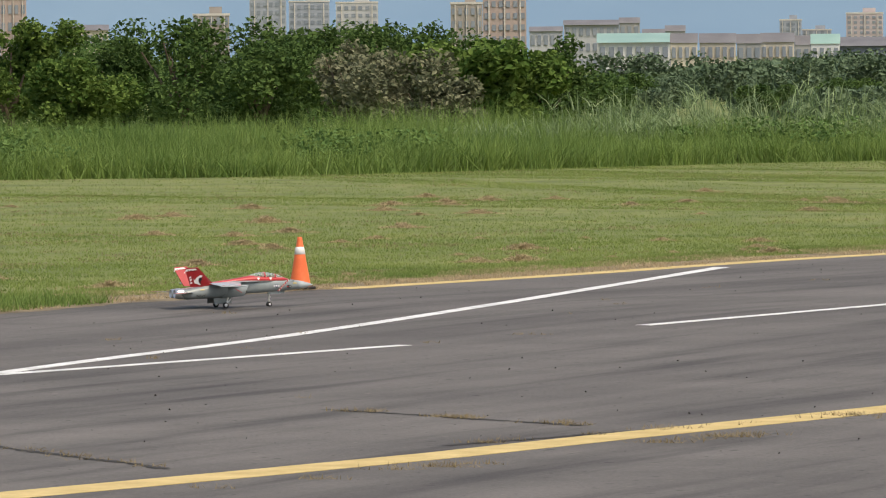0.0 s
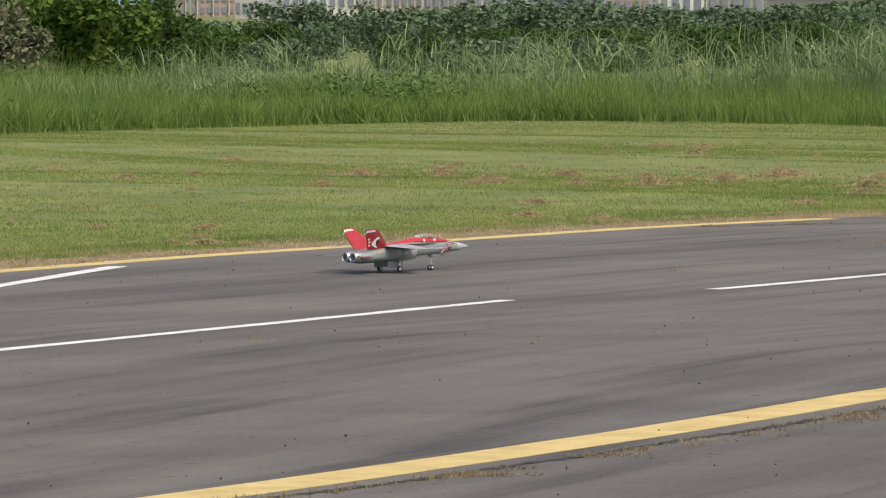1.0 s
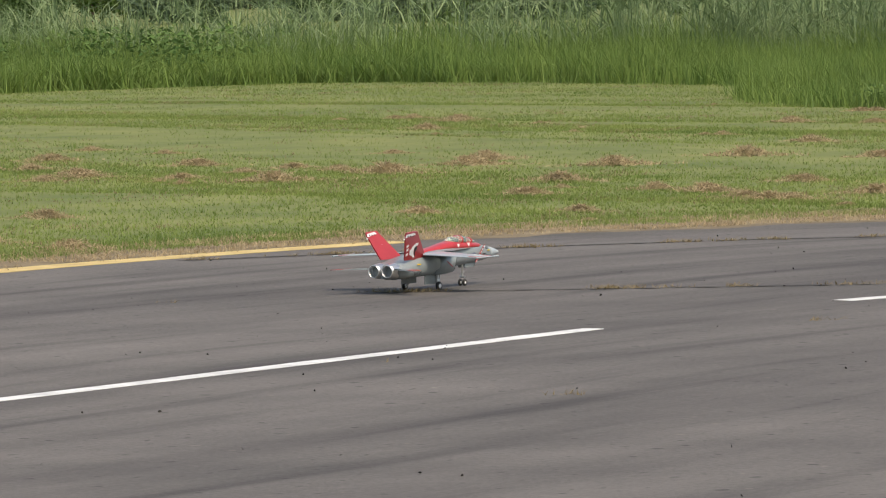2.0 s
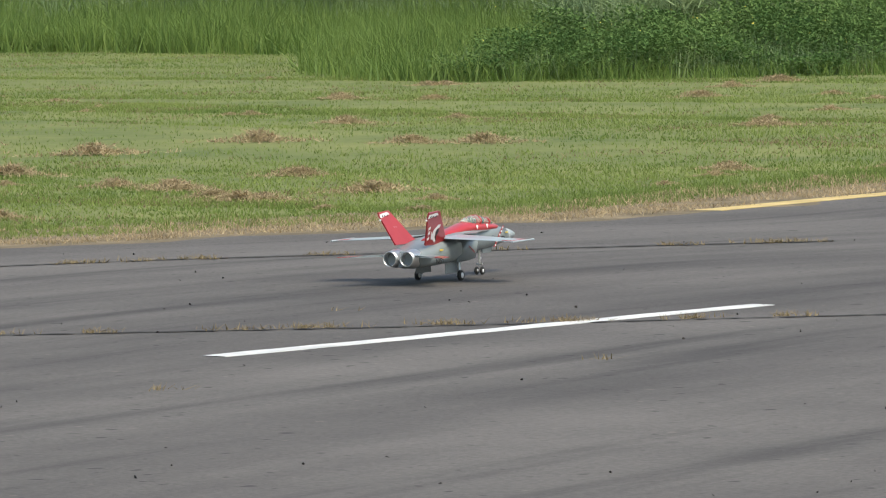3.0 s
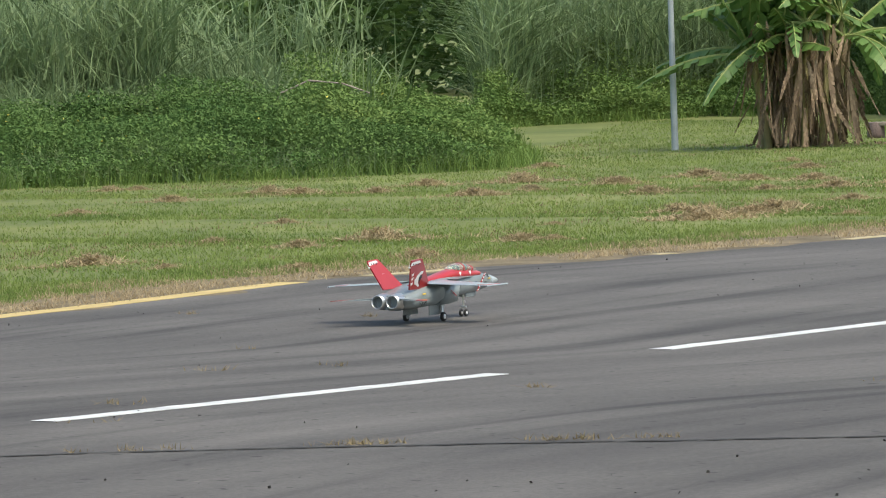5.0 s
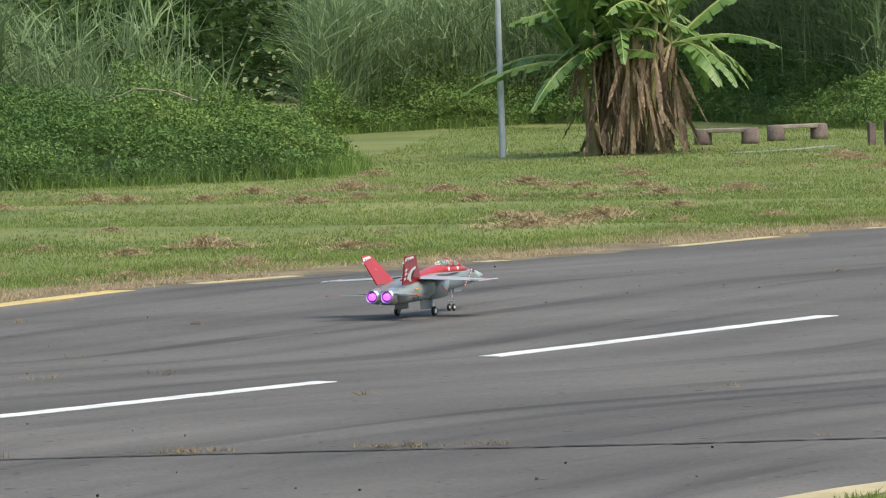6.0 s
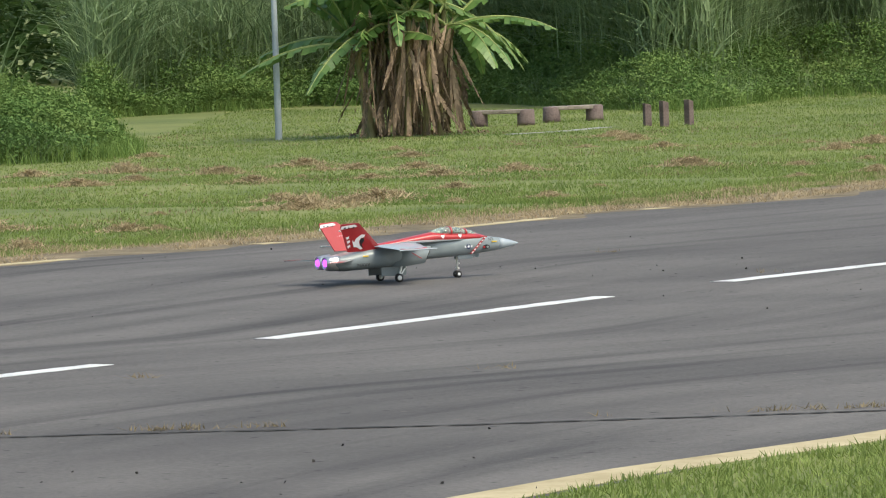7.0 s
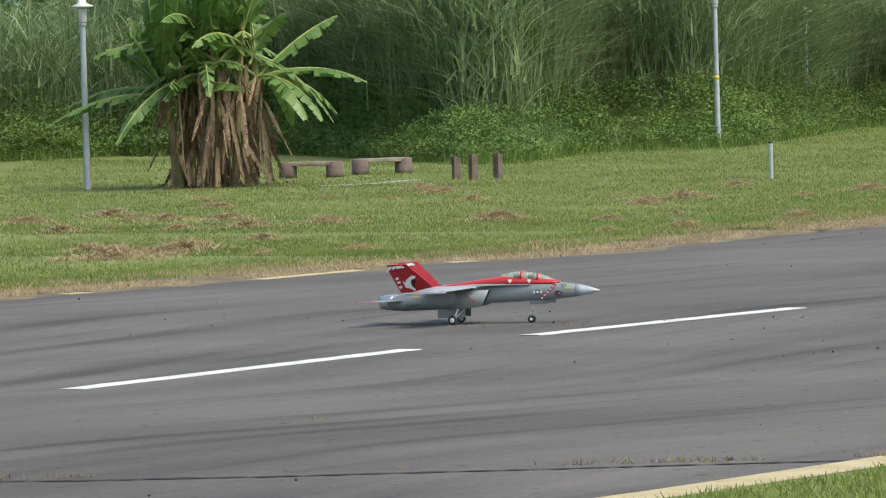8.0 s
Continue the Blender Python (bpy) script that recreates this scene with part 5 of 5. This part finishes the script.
        part("nozzle", lathe([(0.066, 0), (0.066, 0.02), (0.058, 0.075), (0.052, 0.118), (0.047, 0.118), (0.05, 0.07), (0.05, 0.01)], 24, nz), SILVER, root, "bright metal exhaust nozzle")
        part("turbine_disc", lathe([(0.030, 0.012), (0.0495, 0.012), (0.0495, 0.016), (0.030, 0.016)], 24, nz), NOZZLE_DARK, root)
        lip = [[(jx(ct), side * 0.09, jz(224)), (jx(ct), side * (0.09 + w), jz(226)), (jx(cb), side * (0.09 + w), jz(bot)), (jx(cb), side * 0.07, jz(bot))] for ct, cb, w, bot in ((760, 722, 0.072, 306), (752, 714, 0.078, 312), (640, 630, 0.082, 320), (540, 540, 0.075, 322))]
        part("intake", loft(lip), JET_GREY, root, "grey air intake with slanted lip")
        # Black plate on the solid intake front, painted in place of the opening's shade.
        part("intake_mouth_shade", loft([[(x + 0.002, y * 0.985 + side * 0.003, z * 0.99 + 0.002) for x, y, z in lip[0]], [(x + 0.003, y * 0.985 + side * 0.003, z * 0.99 + 0.002) for x, y, z in lip[0]]]), JET_BLACK, root)
        part("gear_door", box(0.155 * 1.5, 0.006, 0.075, (jx(550), side * 0.115, jz(346)), 0.002), JET_GREY, root)
        y = side * 0.168
        part("main_strut", tube((jx(590), side * 0.13, jz(322)), (jx(566), y - side * 0.02, jz(382)), 0.011, 0.009, 12), SILVER, root)
        part("drag_link", tube((jx(622), side * 0.12, jz(326)), (jx(580), y - side * 0.02, jz(366)), 0.006, 0.006, 8), SILVER, root)
        part("axle", tube((jx(562), y - side * 0.03, 0.037), (jx(562), y + side * 0.014, 0.037), 0.006, 0.006, 8), SILVER, root)
        wheel = part("main_wheel", lathe([(0.018, -0.0135), (0.03, -0.0135), (0.0365, -0.008), (0.037, 0), (0.0365, 0.008), (0.03, 0.0135), (0.018, 0.0135)], 24, pose(jx(562), y, 0.037, 90)), RUBBER, root)
        part("hub", lathe([(0.006, -0.0145), (0.02, -0.0145), (0.0215, -0.011), (0.0215, 0.011), (0.02, 0.0145), (0.006, 0.0145)], 16, pose(jx(562), y, 0.037, 90)), JET_WHITE, wheel, "pale wheel hub")
        part("yellow_strip", box(0.055, 0.003, 0.01, (jx(1170), side * 0.064, jz(224)), 0.001, pose(0, 0, 0, 0, 0, side * -9)), JET_YELLOW, root)
        part("yellow_strip", box(0.055, 0.003, 0.01, (jx(368), side * 0.1755, jz(257)), 0.001), JET_YELLOW, root)
        # markings on the side
        sidem = lambda c, cy, y_: Matrix.Translation((jx(c), side * y_, jz(cy))) @ Matrix.Rotation(radians(90), 4, "X") @ (Matrix.Rotation(math.pi, 4, "Y") if side > 0 else Matrix())
        lettering("NAVY", 0.045, sidem(356, 305, 0.173) @ pose(0, 0, 0, -4), JET_BLACK, root, "lettering")
        lettering("102", 0.034, sidem(1147, 210, 0.067) @ pose(0, 0, 0, -22), JET_BLACK, root, "lettering")
        star = [(0.017 * (1 if k % 2 == 0 else 0.42) * math.sin(k * math.pi / 5), 0.017 * (1 if k % 2 == 0 else 0.42) * math.cos(k * math.pi / 5)) for k in range(10)]
        part("roundel", flat([(0.021 * math.cos(a * math.pi / 10), 0.021 * math.sin(a * math.pi / 10)) for a in range(20)], sidem(1010, 242, 0.0795)), JET_BLUE, root)
        part("roundel_bar", flat([(-0.036, -0.009), (0.036, -0.009), (0.036, 0.007), (-0.036, 0.007)], sidem(1010, 242, 0.0788)), JET_WHITE, root)
        part("star", flat(star, sidem(1010, 242, 0.081)), JET_WHITE, root)
        band = [(-0.078, -0.075), (-0.052, -0.075), (0.094, 0.066), (0.068, 0.066)] if side < 0 else [(0.078, -0.075), (0.052, -0.075), (-0.094, 0.066), (-0.068, 0.066)]
        part("nose_band", flat(band, sidem(1066, 234, 0.0775)), JET_DARK_RED, root, "red diagonal nose band")
        for k in range(6):
            t = (k + 0.5) / 6
            px_, pz_ = -0.065 + 0.146 * t, -0.075 + 0.141 * t
            q = 1 if side < 0 else -1
            part("band_check", flat([(q * (px_ - 0.009), pz_ - 0.006), (q * (px_ + 0.004), pz_ - 0.006), (q * (px_ + 0.011), pz_ + 0.006), (q * (px_ - 0.002), pz_ + 0.006)], sidem(1066, 234, 0.079)), JET_WHITE, root)
        em = sidem(1118, 250, 0.073)
        part("nose_emblem", flat([(0.034 * math.cos(a), 0.02 * math.sin(a)) for a in np.linspace(0, 2 * math.pi, 18, endpoint=False)], em), JET_BLACK, root, "dark curled nose emblem")
        part("emblem_heart", flat([(-0.02 + 0.011 * math.cos(a), 0.010 * math.sin(a)) for a in np.linspace(0, 2 * math.pi, 10, endpoint=False)], em @ Matrix.Translation((0, 0, 0.0015))), JET_DARK_RED, root)
        part("emblem_heart", flat([(0.013 + 0.012 * math.cos(a), 0.011 * math.sin(a)) for a in np.linspace(0, 2 * math.pi, 10, endpoint=False)], em @ Matrix.Translation((0, 0, 0.0015))), JET_GREY, root)
        for c in (862, 965):
            part("shield_mark", flat([(-0.016, 0.015), (0.016, 0.015), (0.016, 0.002), (0, -0.018), (-0.016, 0.002)], sidem(c, 184, 0.0715 if c < 900 else 0.0695) @ pose(0, 0, 0, -8)), JET_WHITE, root)
        part("intake_stripe", flat([(-0.05, 0.025), (-0.045, 0.028), (0.045, -0.022), (0.042, -0.028)], sidem(668, 270, 0.1765)), JET_RED, root)
        for k in range(6):
            part("spine_mark", flat([(-0.016, -0.004), (0.012, -0.004), (0.016, 0.005), (-0.01, 0.005)], Matrix.Translation((jx(672 - 26 * k), side * (0.044 - 0.002 * k), jz(190 + 3.4 * k))) @ Matrix.Rotation(radians(90 - side * 0), 4, "X") @ Matrix.Rotation(0, 4, "Y")), JET_WHITE, root)
        nw = part("nose_wheel", lathe([(0.012, -0.008), (0.024, -0.008), (0.029, -0.004), (0.029, 0.004), (0.024, 0.008), (0.012, 0.008)], 20, pose(jx(965), side * 0.022, 0.029, 90)), RUBBER, root)
        part("hub", lathe([(0.004, -0.009), (0.013, -0.009), (0.014, 0), (0.013, 0.009), (0.004, 0.009)], 14, pose(jx(965), side * 0.022, 0.029, 90)), JET_WHITE, nw, "pale wheel hub")
    part("nose_strut", tube((jx(968), 0, jz(290)), (jx(965), 0, jz(366)), 0.009, 0.008, 12), SILVER, root)
    part("nose_fork", box(0.02, 0.05, 0.014, (jx(966), 0, jz(356)), 0.003), SILVER, root)
    part("landing_light", lathe([(0.009, 0), (0.009, 0.008)], 12, pose(jx(972), 0, jz(330), 0, 90)), JET_WHITE, root)
    part("nose_gear_door", box(0.145, 0.005, 0.034, (jx(1005), -0.03, jz(297)), 0.002), JET_GREY, root)
    part("nose_gear_door", box(0.145, 0.005, 0.034, (jx(1005), 0.03, jz(297)), 0.002), JET_GREY, root)
    part("nose_gear_door", box(0.07, 0.005, 0.03, (jx(1075), 0.0, jz(292)), 0.002), JET_GREY, root)
    part("tail_fairing", loft([ring(jx(c), jz(t), jz(b), w, square=2) for c, t, b, w in ((300, 300, 336, 0.05), (215, 306, 330, 0.035), (180, 312, 322, 0.015))]), JET_GREY, root)
    lights = []
    for side in (1, -1):
        bm = lathe([(0.0, 0), (0.027, 0), (0.029, 0.004), (0.027, 0.03), (0.0, 0.034)], 20, Matrix.Rotation(radians(-90), 4, "Y"))
        lights.append((side, part("afterburner_light", bm, PURPLE, root, "glowing purple afterburner light")))
    return root, lights


JET, BURNERS = jet()


# ---- what moves ----
def motions():
    track = ((0, -24.03, 11.32, 41), (0.5, -20.7, 18.33, 55), (1, -17.86, 24.51, 58), (1.5, -15.9, 29.67, 63), (2, -13.69, 33.58, 74), (2.2, -13, 35.25, 79), (3.3, -8.97, 39.97, 75), (3.5, -8.3, 40.9, 73.5), (4, -6.84, 44.43, 69), (4.5, -5.65, 46.9, 66.5), (4.7, -5.25, 47.6, 66), (5.8, -3.83, 49.8, 69), (6, -3.58, 49.82, 67), (6.5, -2.96, 50.95, 49), (7, -2.05, 51.36, 30), (7.5, -1.01, 51.41, 10), (8, 0.1, 51.71, -13))
    walk(JET, [(t, pose(x, y, 0.014, 0, 0, h)) for t, x, y, h in track])
    for side, light in BURNERS:
        deep, lit = jx(330), jx(178)
        walk(light, [(t, pose(x, side * 0.066, jz(286))) for t, x in ((0, deep), (5.8, deep), (5.95, lit), (8.0, lit))])


motions()
